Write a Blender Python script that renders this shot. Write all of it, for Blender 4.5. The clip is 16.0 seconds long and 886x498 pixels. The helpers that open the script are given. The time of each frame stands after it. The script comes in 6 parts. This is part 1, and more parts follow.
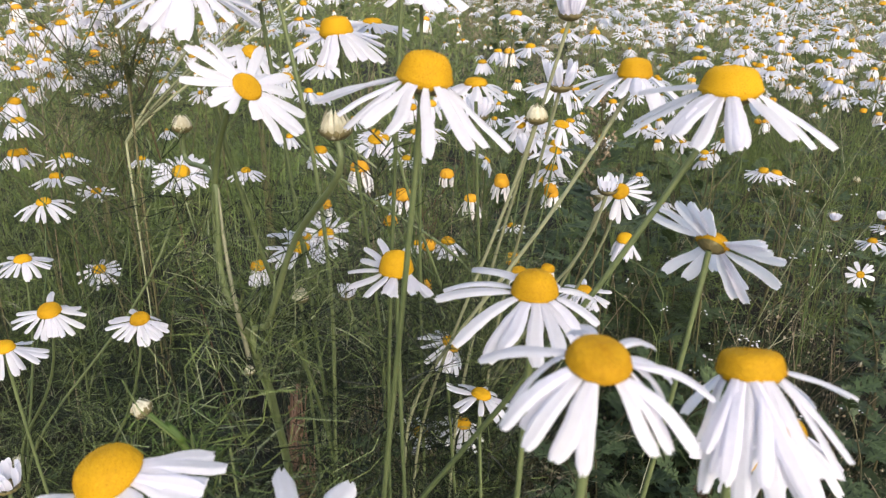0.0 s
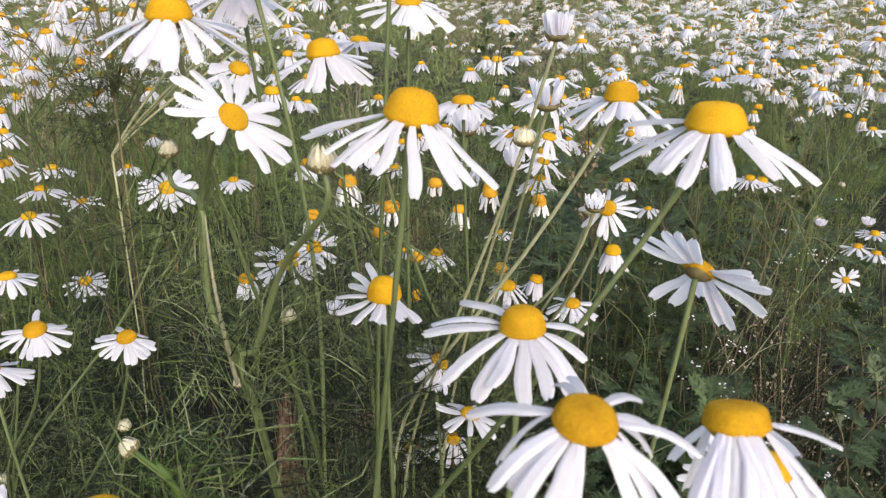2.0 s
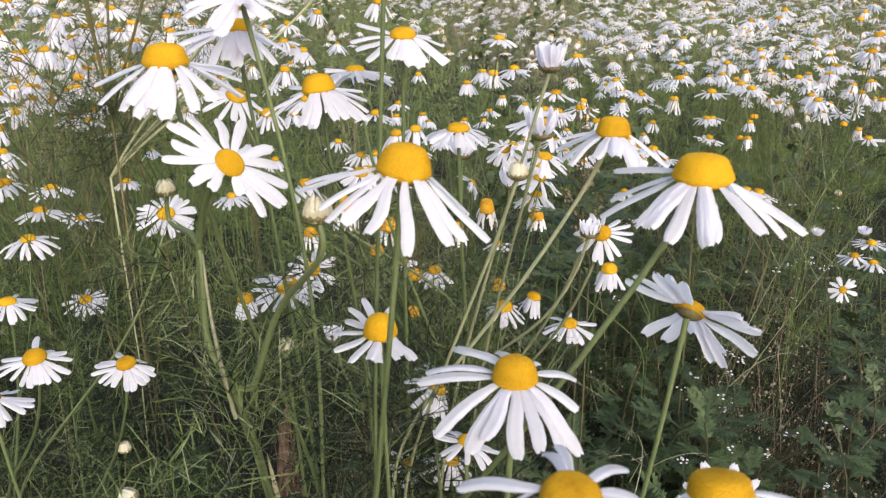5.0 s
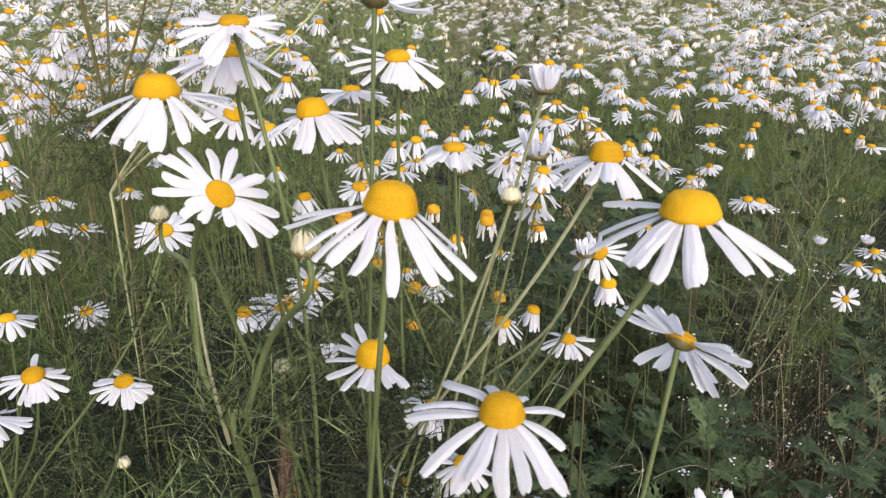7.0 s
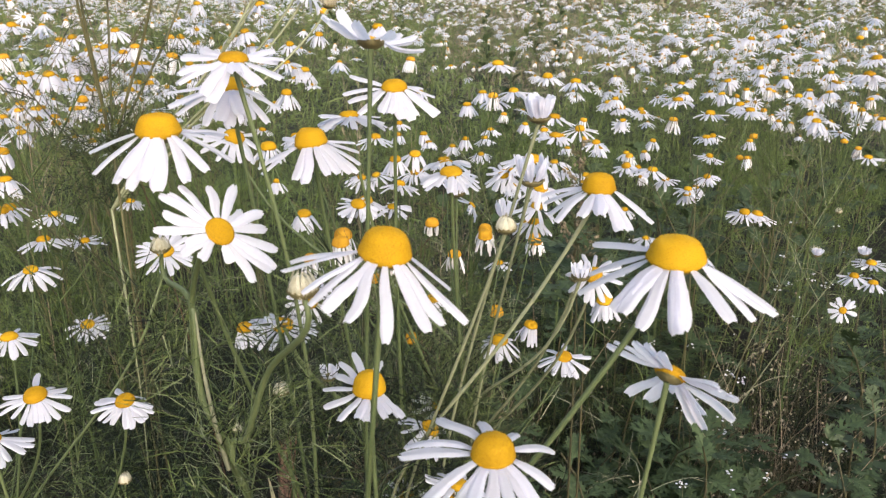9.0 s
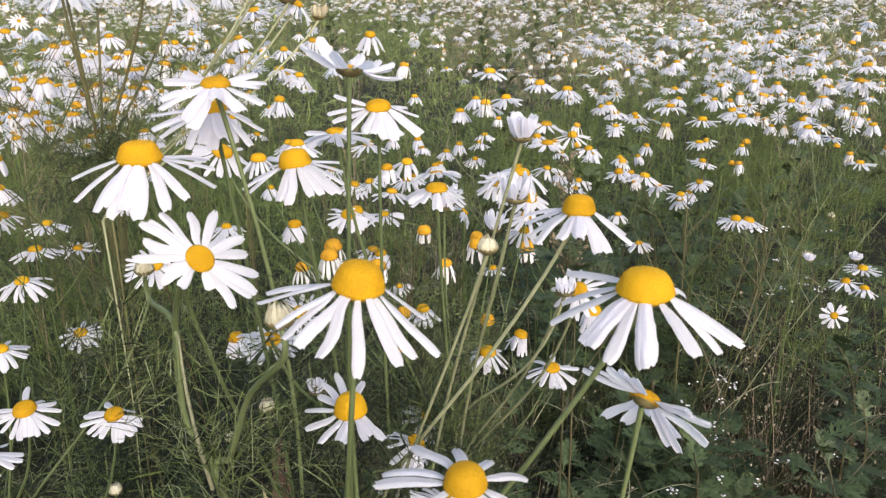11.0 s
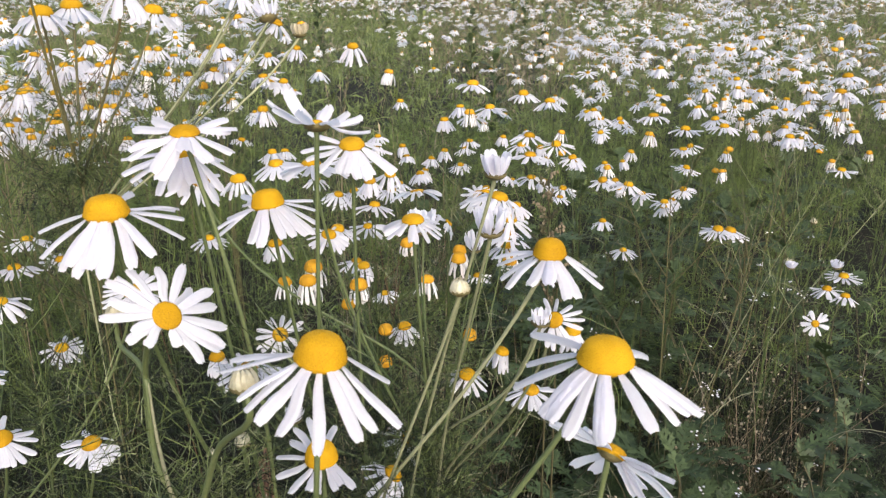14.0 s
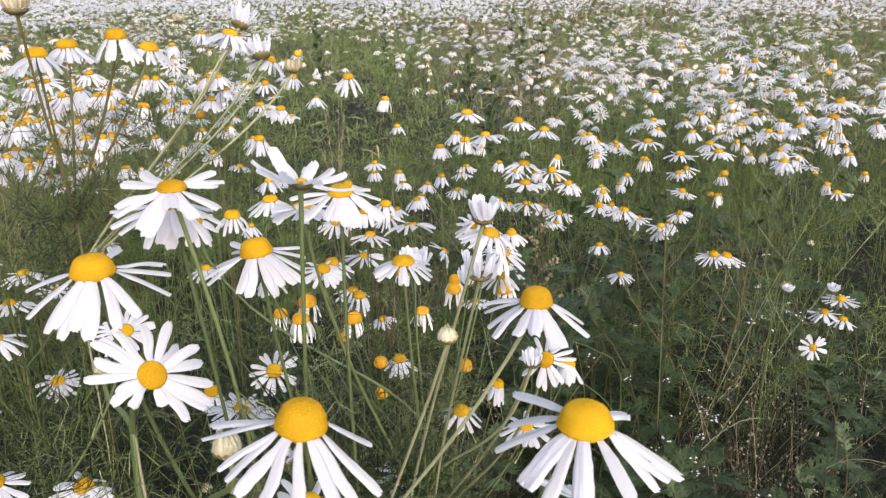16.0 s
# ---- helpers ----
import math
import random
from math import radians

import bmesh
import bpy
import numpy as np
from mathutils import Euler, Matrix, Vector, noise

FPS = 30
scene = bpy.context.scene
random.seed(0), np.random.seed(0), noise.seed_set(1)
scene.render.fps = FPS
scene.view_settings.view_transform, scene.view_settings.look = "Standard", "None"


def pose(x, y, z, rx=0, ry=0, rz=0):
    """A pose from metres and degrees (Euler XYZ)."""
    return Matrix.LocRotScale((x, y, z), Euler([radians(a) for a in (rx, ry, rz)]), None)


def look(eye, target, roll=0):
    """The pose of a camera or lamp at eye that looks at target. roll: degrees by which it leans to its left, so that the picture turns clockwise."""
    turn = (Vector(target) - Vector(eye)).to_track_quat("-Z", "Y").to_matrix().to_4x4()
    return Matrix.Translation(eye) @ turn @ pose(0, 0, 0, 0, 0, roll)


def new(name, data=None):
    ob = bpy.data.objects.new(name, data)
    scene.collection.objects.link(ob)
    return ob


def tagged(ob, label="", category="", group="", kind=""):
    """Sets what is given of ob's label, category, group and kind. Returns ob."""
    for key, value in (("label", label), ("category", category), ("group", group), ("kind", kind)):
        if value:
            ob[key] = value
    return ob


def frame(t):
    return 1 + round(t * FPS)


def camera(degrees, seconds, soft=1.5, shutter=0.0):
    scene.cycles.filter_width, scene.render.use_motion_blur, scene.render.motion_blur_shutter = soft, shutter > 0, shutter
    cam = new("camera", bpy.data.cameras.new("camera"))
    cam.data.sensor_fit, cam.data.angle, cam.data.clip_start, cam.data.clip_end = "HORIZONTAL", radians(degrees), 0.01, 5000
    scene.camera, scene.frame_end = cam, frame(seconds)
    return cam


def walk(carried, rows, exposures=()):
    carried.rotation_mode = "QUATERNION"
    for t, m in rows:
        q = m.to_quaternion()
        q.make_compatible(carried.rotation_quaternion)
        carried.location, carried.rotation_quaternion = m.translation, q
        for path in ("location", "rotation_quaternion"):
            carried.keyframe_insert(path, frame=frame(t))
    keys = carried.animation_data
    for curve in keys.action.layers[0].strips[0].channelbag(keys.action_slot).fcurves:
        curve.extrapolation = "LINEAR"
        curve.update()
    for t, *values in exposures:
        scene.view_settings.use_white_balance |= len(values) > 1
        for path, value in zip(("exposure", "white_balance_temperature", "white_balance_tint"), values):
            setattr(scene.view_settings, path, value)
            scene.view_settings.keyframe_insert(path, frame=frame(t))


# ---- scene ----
# One lens for the whole shot; seconds, eye, yaw, pitch, roll.
cam = camera(62.0, 16.0, soft=1.3)
cam.data.dof.use_dof, cam.data.dof.focus_distance, cam.data.dof.aperture_fstop = True, 0.5, 55.0
PATH = [
    (0, 0.00004, 0.00001, 0.72002, 0.252, -21.105, 0.026),
    (0.5, -0.00095, 0.00077, 0.72064, -0.138, -21.389, 0.134),
    (1, -0.00116, 0.00126, 0.72339, -0.411, -21.330, 0.059),
    (1.5, -0.00004, 0.00237, 0.72556, -0.543, -21.116, 0.023),
    (2, 0.00037, 0.00282, 0.72767, -0.666, -21.017, 0.043),
    (2.5, 0.00078, 0.00326, 0.73023, -0.601, -20.933, -0.038),
    (3, 0.00112, 0.00305, 0.73178, -0.750, -20.897, -0.217),
    (3.5, 0.00175, 0.00319, 0.73379, -0.694, -20.857, -0.304),
    (4, 0.00182, 0.00316, 0.73601, -0.730, -20.745, -0.393),
    (6.5, 0.00394, 0.00651, 0.74383, -0.558, -20.688, -0.552),
    (7, 0.00629, 0.00683, 0.74668, -0.321, -20.476, -0.625),
    (7.5, 0.00808, 0.00665, 0.75011, -0.266, -20.416, -0.874),
    (8, 0.00843, 0.00635, 0.75101, -0.317, -20.586, -0.965),
    (8.5, 0.00783, 0.00631, 0.75402, -0.282, -20.383, -0.820),
    (9, 0.00826, 0.00544, 0.75761, -0.278, -20.209, -0.644),
    (11.5, 0.01581, 0.00582, 0.76815, -0.523, -20.309, -0.753),
    (12, 0.01661, 0.00745, 0.77080, -0.618, -20.479, -0.828),
    (12.5, 0.01793, 0.00904, 0.77478, -0.544, -20.520, -0.882),
    (13, 0.01898, 0.00949, 0.77835, -0.528, -20.474, -0.743),
    (13.5, 0.01972, 0.01036, 0.78123, -0.884, -20.632, -0.752),
    (14, 0.02187, 0.01122, 0.78407, -1.248, -20.717, -0.537),
    (14.5, 0.02430, 0.01165, 0.78585, -1.351, -20.704, -0.508),
    (15, 0.02682, 0.01209, 0.78828, -1.331, -20.554, -0.811),
    (15.5, 0.02732, 0.01391, 0.79165, -1.087, -20.167, -0.632),
    (16, 0.02753, 0.01386, 0.79609, -1.185, -19.403, -1.046),
]
walk(cam, [(t, pose(x, y, z, 90 + pitch, 0, yaw) @ pose(0, 0, 0, 0, 0, roll)) for t, x, y, z, yaw, pitch, roll in PATH])

# ---- world and sun: an overcast late afternoon ----
SUN_UP, SUN_ROUND = 30.0, 160.0
world = bpy.data.worlds.new("overcast_sky")
scene.world = world
world.use_nodes = True
wn, wl = world.node_tree.nodes, world.node_tree.links
sky = wn.new("ShaderNodeTexSky")
sky.sky_type, sky.sun_disc = "NISHITA", False
sky.sun_elevation, sky.sun_rotation = radians(SUN_UP), radians(SUN_ROUND)
sky.dust_density, sky.air_density = 3.0, 1.6
cloud = wn.new("ShaderNodeHueSaturation")
cloud.inputs["Saturation"].default_value = 0.85
wl.new(sky.outputs[0], cloud.inputs["Color"])
wl.new(cloud.outputs[0], wn["Background"].inputs["Color"])
wn["Background"].inputs["Strength"].default_value = 0.15
sun_data = bpy.data.lights.new("sun", "SUN")
sun_data.energy, sun_data.angle, sun_data.color = 1.5, radians(40), (1.0, 0.995, 0.99)
sun = new("sun", sun_data)
sun.matrix_world = look((0, 0, 5), (math.sin(radians(SUN_ROUND)) * -5 * math.cos(radians(SUN_UP)), math.cos(radians(SUN_ROUND)) * -5 * math.cos(radians(SUN_UP)), 5 - 5 * math.sin(radians(SUN_UP))))
scene.view_settings.exposure = 1.06


# ---- materials ----
def ramp(nodes, stops):
    """A colour ramp from (position, colour) stops."""
    r = nodes.new("ShaderNodeValToRGB")
    el = r.color_ramp.elements
    el[0].position, el[0].color = stops[0][0], (*stops[0][1], 1)
    el[1].position, el[1].color = stops[-1][0], (*stops[-1][1], 1)
    for p, c in stops[1:-1]:
        e = el.new(p)
        e.color = (*c, 1)
    return r


def plant_material(name, low, high, rough=0.55, thin=0.0, grain=400.0, patch=18.0, bump=0.3, vary=0.25, spec=0.3, fine=0.35, cells=0.0, deep=0.0, pale=None, solo=False):
    """A surface whose colour runs from low to high by grain, by larger patches and from piece to piece (solo: only between the pieces of one mesh); thin lets light through; pale is the colour of a few bleached pieces."""
    m = bpy.data.materials.new(name)
    m.use_nodes = True
    n, l = m.node_tree.nodes, m.node_tree.links
    bsdf, out = n["Principled BSDF"], n["Material Output"]
    geo = n.new("ShaderNodeNewGeometry")
    info = n.new("ShaderNodeObjectInfo")
    small, large = n.new("ShaderNodeTexNoise"), n.new("ShaderNodeTexNoise")
    small.inputs["Scale"].default_value, large.inputs["Scale"].default_value = grain, patch
    small.inputs["Detail"].default_value = 3
    for t in (small, large):
        l.new(geo.outputs["Position"], t.inputs["Vector"])
    mix = n.new("ShaderNodeMix")
    mix.inputs["Factor"].default_value = fine
    l.new(large.outputs["Fac"], mix.inputs["A"])
    l.new(small.outputs["Fac"], mix.inputs["B"])
    add, isl = n.new("ShaderNodeMath"), n.new("ShaderNodeMath")
    isl.operation = add.operation = "MULTIPLY_ADD"
    isl.inputs[1].default_value = vary
    l.new(geo.outputs["Random Per Island"], isl.inputs[0])
    l.new(mix.outputs["Result"], isl.inputs[2])
    add.inputs[1].default_value = 0.0 if solo else vary
    l.new(info.outputs["Random"], add.inputs[0])
    l.new(isl.outputs[0], add.inputs[2])
    even = n.new("ShaderNodeMapRange")
    even.inputs["From Min"].default_value, even.inputs["From Max"].default_value = 0.3, (0.62 + vary if solo else 0.7 + 2 * vary)
    l.new(add.outputs[0], even.inputs["Value"])
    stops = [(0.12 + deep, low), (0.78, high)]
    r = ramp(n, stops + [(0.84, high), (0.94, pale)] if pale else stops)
    l.new(even.outputs["Result"], r.inputs["Fac"])
    l.new(r.outputs["Color"], bsdf.inputs["Base Color"])
    bsdf.inputs["Roughness"].default_value = rough
    bsdf.inputs["Specular IOR Level"].default_value = spec
    if bump:
        b = n.new("ShaderNodeBump")
        b.inputs["Strength"].default_value, b.inputs["Distance"].default_value = bump, 0.0006
        if cells:
            v = n.new("ShaderNodeTexVoronoi")
            v.inputs["Scale"].default_value = cells
            l.new(geo.outputs["Position"], v.inputs["Vector"])
            l.new(v.outputs["Distance"], b.inputs["Height"])
            b.invert = True
        else:
            l.new(small.outputs["Fac"], b.inputs["Height"])
        l.new(b.outputs["Normal"], bsdf.inputs["Normal"])
    if thin:
        tr, mx = n.new("ShaderNodeBsdfTranslucent"), n.new("ShaderNodeMixShader")
        l.new(r.outputs["Color"], tr.inputs["Color"])
        mx.inputs["Fac"].default_value = thin
        l.new(bsdf.outputs[0], mx.inputs[1])
        l.new(tr.outputs[0], mx.inputs[2])
        l.new(mx.outputs[0], out.inputs["Surface"])
    return m


PETAL = plant_material("white_petal", (0.72, 0.70, 0.785), (0.852, 0.83, 0.915), 0.6, 0.6, 900, 60, 0.15, 0.2, 0.15)
PETAL_OLD = plant_material("withered_petal", (0.46, 0.4, 0.38), (0.82, 0.8, 0.84), 0.7, 0.2, 700, 90, 0.3, 0.3, 0.1)
FADED = plant_material("faded_petal", (0.20, 0.15, 0.08), (0.62, 0.55, 0.42), 0.7, 0.2, 700, 120, 0.3, 0.35, 0.1)
DISC = plant_material("yellow_disc", (0.205, 0.096, 0.003), (0.44, 0.245, 0.008), 0.7, 0.0, 1500, 120, 0.3, 0.34, 0.12, 0.4, 1700)
DISC_OLD = plant_material("brown_disc", (0.3, 0.14, 0.016), (0.56, 0.29, 0.022), 0.8, 0.0, 1400, 160, 0.6, 0.2, 0.1, 0.4, 1300)
CALYX = plant_material("brown_green_bracts", (0.045, 0.036, 0.016), (0.17, 0.14, 0.065), 0.6, 0.0, 1200, 200, 0.5, 0.2)
BUD = plant_material("pale_bud", (0.22, 0.19, 0.11), (0.55, 0.51, 0.4), 0.65, 0.0, 1000, 160, 0.5, 0.25)
STEM = plant_material("green_stem", (0.028, 0.043, 0.015), (0.126, 0.150, 0.068), 0.5, 0.0, 500, 14, 0.25, 0.42, pale=(0.22, 0.23, 0.135))
# Darker copy of the stem green: shade deep among the plants, in colour.
SHADED_STEM = plant_material("shaded_green_stem", (0.012, 0.024, 0.006), (0.080, 0.105, 0.036), 0.55, 0.0, 500, 14, 0.25, 0.42, pale=(0.17, 0.17, 0.09))
STRAW = plant_material("dry_stalk", (0.11, 0.085, 0.045), (0.34, 0.3, 0.18), 0.7, 0.0, 500, 20, 0.3, 0.3)
RUST = plant_material("red_brown_stalk", (0.035, 0.018, 0.011), (0.11, 0.062, 0.034), 0.7, 0.0, 500, 25, 0.3, 0.3)
WITHERED = plant_material("withered_red_brown", (0.055, 0.03, 0.021), (0.21, 0.125, 0.092), 0.7, 0.1, 500, 30, 0.3, 0.3)
# The near-black low colour paints in shade between the threads.
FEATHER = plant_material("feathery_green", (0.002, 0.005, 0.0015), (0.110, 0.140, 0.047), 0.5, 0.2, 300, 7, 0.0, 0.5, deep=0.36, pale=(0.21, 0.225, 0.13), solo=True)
# Darker copy of the same green, with the shade under the plants coloured in.
FEATHER_SHADE = plant_material("shaded_feathery_green", (0.002, 0.004, 0.0015), (0.036, 0.058, 0.020), 0.5, 0.15, 300, 7, 0.0, 0.5, deep=0.36, pale=(0.20, 0.205, 0.12), solo=True)
GRASS = plant_material("grass_green", (0.014, 0.028, 0.006), (0.156, 0.203, 0.054), 0.5, 0.25, 200, 4, 0.0, 0.3, solo=True)
MUGWORT = plant_material("grey_green_leaf", (0.006, 0.014, 0.005), (0.083, 0.114, 0.048), 0.55, 0.2, 350, 30, 0.5, 0.3, 0.25)
CHAFF = plant_material("pale_seed_head", (0.12, 0.095, 0.06), (0.38, 0.33, 0.25), 0.8, 0.1, 300, 30, 0.0, 0.3, solo=True)
WEED = plant_material("pale_green_weed", (0.022, 0.036, 0.011), (0.190, 0.225, 0.078), 0.6, 0.25, 300, 4, 0.0, 0.18, solo=True)
# Tan of dry weed, paled so that distance haze is in the colour.
HAZY_DRY_WEED = plant_material("hazy_dry_weed", (0.09, 0.075, 0.045), (0.29, 0.24, 0.165), 0.8, 0.15, 300, 2, 0.0, 0.2, solo=True)
OLIVE = plant_material("olive_brown_weed", (0.075, 0.056, 0.034), (0.28, 0.22, 0.155), 0.7, 0.15, 300, 5, 0.0, 0.3, solo=True)
MUGWORT_STEM = plant_material("dark_weed_stem", (0.02, 0.022, 0.01), (0.08, 0.068, 0.034), 0.6, 0.0, 500, 25, 0.3, 0.3)
BROWN_STEM = plant_material("brown_green_stem", (0.03, 0.03, 0.014), (0.13, 0.115, 0.055), 0.6, 0.0, 500, 14, 0.25, 0.3)
PALE_STEM = plant_material("pale_drying_stem", (0.06, 0.068, 0.032), (0.27, 0.275, 0.17), 0.65, 0.0, 500, 14, 0.25, 0.3)
WISP = plant_material("bleached_thread", (0.05, 0.053, 0.028), (0.27, 0.26, 0.175), 0.7, 0.1, 400, 20, 0.0, 0.4, solo=True)
LIME = plant_material("young_green_leaf", (0.04, 0.075, 0.012), (0.10, 0.155, 0.035), 0.5, 0.25, 300, 30, 0.0, 0.3)
BROAD = plant_material("dusty_green_leaf", (0.011, 0.020, 0.007), (0.050, 0.068, 0.032), 0.5, 0.15, 350, 40, 0.4, 0.25, 0.35)
# Almost black: the shade beneath the plants is put into the soil colour.
SOIL = plant_material("shade_darkened_soil", (0.004, 0.003, 0.002), (0.018, 0.014, 0.009), 0.9, 0.0, 60, 1.4, 0.5, 0.0)


# ---- mesh helpers ----
class Heap:
    """Gathers vertices and polygons of one mesh, with a material for each polygon."""

    def __init__(self):
        self.v, self.f, self.m, self.count = [], [], [], 0

    def add(self, verts, faces, slot=0):
        verts = np.asarray(verts, float)
        faces = np.asarray(faces, np.int64)
        self.v.append(verts)
        self.f.append(faces + self.count)
        self.m.append(np.full(len(faces), slot, np.int32))
        self.count += len(verts)
        return self

    def many(self, verts, faces, places, slot=0):
        """The same piece at many 4 x 4 places."""
        verts, faces, places = np.asarray(verts, float), np.asarray(faces, np.int64), np.asarray(places, float)
        if not len(places):
            return self
        all_v = np.einsum("nij,vj->nvi", places[:, :3, :3], verts) + places[:, None, :3, 3]
        all_f = faces[None] + (np.arange(len(places)) * len(verts))[:, None, None]
        return self.add(all_v.reshape(-1, 3), all_f.reshape(-1, faces.shape[1]), slot)

    def mesh(self, name, materials, smooth=True):
        me = bpy.data.meshes.new(name)
        v = np.concatenate(self.v)
        sizes = np.concatenate([np.full(len(f), f.shape[1], np.int32) for f in self.f])
        loops = np.concatenate([f.ravel() for f in self.f]).astype(np.int32)
        me.vertices.add(len(v))
        me.vertices.foreach_set("co", v.ravel().astype(np.float32))
        me.loops.add(len(loops))
        me.loops.foreach_set("vertex_index", loops)
        me.polygons.add(len(sizes))
        me.polygons.foreach_set("loop_start", np.r_[0, np.cumsum(sizes)[:-1]].astype(np.int32))
        me.polygons.foreach_set("material_index", np.concatenate(self.m))
        me.polygons.foreach_set("use_smooth", np.full(len(sizes), smooth))
        for mat in materials:
            me.materials.append(mat)
        me.update(calc_edges=True)
        return me


def part(name, mesh, parent, m=None, label=""):
    """A mesh as one part under a thing or under a part."""
    ob = new(name, mesh)
    ob.parent = parent
    if m is not None:
        ob.matrix_local = m
    return tagged(ob, label)


def thing(name, x, y, z, label, category, group=""):
    ob = new(name)
    ob.location = (x, y, z)
    ob.empty_display_size = 0.01
    return tagged(ob, label, category, group)


def frames_along(points):
    """Two sideways axes at each point of a line."""
    points = np.asarray(points, float)
    way = np.gradient(points, axis=0)
    way /= np.linalg.norm(way, axis=1, keepdims=True) + 1e-12
    ref = np.array([1.0, 0.13, 0.07]) if abs(way[:, 0]).mean() < 0.8 else np.array([0.1, 1.0, 0.1])
    a = np.cross(way, ref)
    a /= np.linalg.norm(a, axis=1, keepdims=True) + 1e-12
    return a, np.cross(way, a)


def tube(points, radii, sides=6):
    points = np.asarray(points, float)
    a, b = frames_along(points)
    ang = np.arange(sides) * 2 * np.pi / sides
    rad = np.broadcast_to(np.asarray(radii, float), (len(points),))
    v = points[:, None] + rad[:, None, None] * (np.cos(ang)[None, :, None] * a[:, None] + np.sin(ang)[None, :, None] * b[:, None])
    i, j = np.meshgrid(np.arange(len(points) - 1), np.arange(sides), indexing="ij")
    k = (j + 1) % sides
    f = np.stack([i * sides + j, i * sides + k, (i + 1) * sides + k, (i + 1) * sides + j], -1).reshape(-1, 4)
    return v.reshape(-1, 3), f


def bezier(p0, p1, p2, p3, n):
    t = np.linspace(0, 1, n)[:, None]
    p0, p1, p2, p3 = (np.asarray(p, float) for p in (p0, p1, p2, p3))
    return (1 - t) ** 3 * p0 + 3 * t * (1 - t) ** 2 * p1 + 3 * t * t * (1 - t) * p2 + t**3 * p3


def lathe(profile, sides=20):
    """Profile of (radius, height), turned round the z axis."""
    profile = np.asarray(profile, float)
    ang = np.arange(sides) * 2 * np.pi / sides
    v = np.stack([profile[:, :1] * np.cos(ang), profile[:, :1] * np.sin(ang), np.repeat(profile[:, 1:], sides, 1)], -1).reshape(-1, 3)
    i, j = np.meshgrid(np.arange(len(profile) - 1), np.arange(sides), indexing="ij")
    k = (j + 1) % sides
    f = np.stack([i * sides + j, i * sides + k, (i + 1) * sides + k, (i + 1) * sides + j], -1).reshape(-1, 4)
    return v, f


def upright(normal, spin=0.0):
    """A turn whose z axis is the given normal."""
    return Vector(normal).normalized().to_track_quat("Z", "Y").to_matrix().to_4x4() @ Matrix.Rotation(spin, 4, "Z")


rng = np.random.default_rng(7)


# ---- pieces of a daisy ----
def petal_shape(length, width, start, end, twist=0.0, rows=10, notch=0.03, wander=None):
    """A ray petal along +x: starts at the slope start and ends at the slope end, in degrees below level; ribbed, blunt, with a toothed tip; wander: random numbers that make its edges uneven."""
    s = np.linspace(0, 1, rows)
    slope = np.radians(start + (end - start) * s**0.8)
    step = length / (rows - 1)
    x = np.r_[0, np.cumsum(np.cos((slope[1:] + slope[:-1]) / 2))] * step
    z = -np.r_[0, np.cumsum(np.sin((slope[1:] + slope[:-1]) / 2))] * step
    wide = width / 2 * np.interp(s, [0, 0.12, 0.35, 0.65, 0.86, 0.94, 1], [0.38, 0.60, 0.84, 0.97, 0.96, 0.84, 0.56])
    sway = 0 * s
    fine = rows >= 12
    across = np.array([-1, -0.72, -0.36, 0, 0.36, 0.72, 1]) if fine else np.array([-1, -0.5, 0, 0.5, 1])
    groove = (np.array([-0.17, -0.02, 0.07, -0.05, 0.07, -0.02, -0.17]) if fine else np.array([-0.16, 0.07, -0.06, 0.07, -0.16])) * width
    tip = (np.array([0, 0.5, 1, -0.5, 1, 0.5, 0]) if fine else np.array([0, 1, -0.6, 1, 0])) * notch * length
    if wander is not None:
        wide = wide * (1 + wander.normal(0, 0.035, rows))
        sway = width * wander.normal(0, 0.22) * s**2 + width * wander.normal(0, 0.06) * np.sin(s * 7)
        z = z + length * wander.normal(0, 0.010) * np.sin(s * 6 + wander.uniform(0, 3))
        tip = tip * wander.uniform(0.3, 1.5, len(tip))
    n = len(across)
    v = np.zeros((rows, n, 3))
    for k in range(n):
        roll = twist * s
        y = wide * across[k]
        lift = groove[k] * np.minimum(1, s * 4)
        v[:, k, 0] = x - lift * np.sin(-slope)
        v[:, k, 1] = y * np.cos(roll) - lift * np.sin(roll) + sway
        v[:, k, 2] = z + lift * np.cos(slope) + y * np.sin(roll)
    v[-1, :, 0] += tip * np.cos(slope[-1])
    v[-1, :, 2] -= tip * np.sin(slope[-1])
    i, j = np.meshgrid(np.arange(rows - 1), np.arange(n - 1), indexing="ij")
    f = np.stack([i * n + j, i * n + j + 1, (i + 1) * n + j + 1, (i + 1) * n + j], -1).reshape(-1, 4)
    return v.reshape(-1, 3), f


def disc_profile(r, h, sides=9, blunt=2.4, taper=0.10):
    u = np.linspace(0, 1, sides)
    return np.stack([r * (1 - u**blunt) ** (1 / 2.8) * (1 - taper * u), h * u], -1)


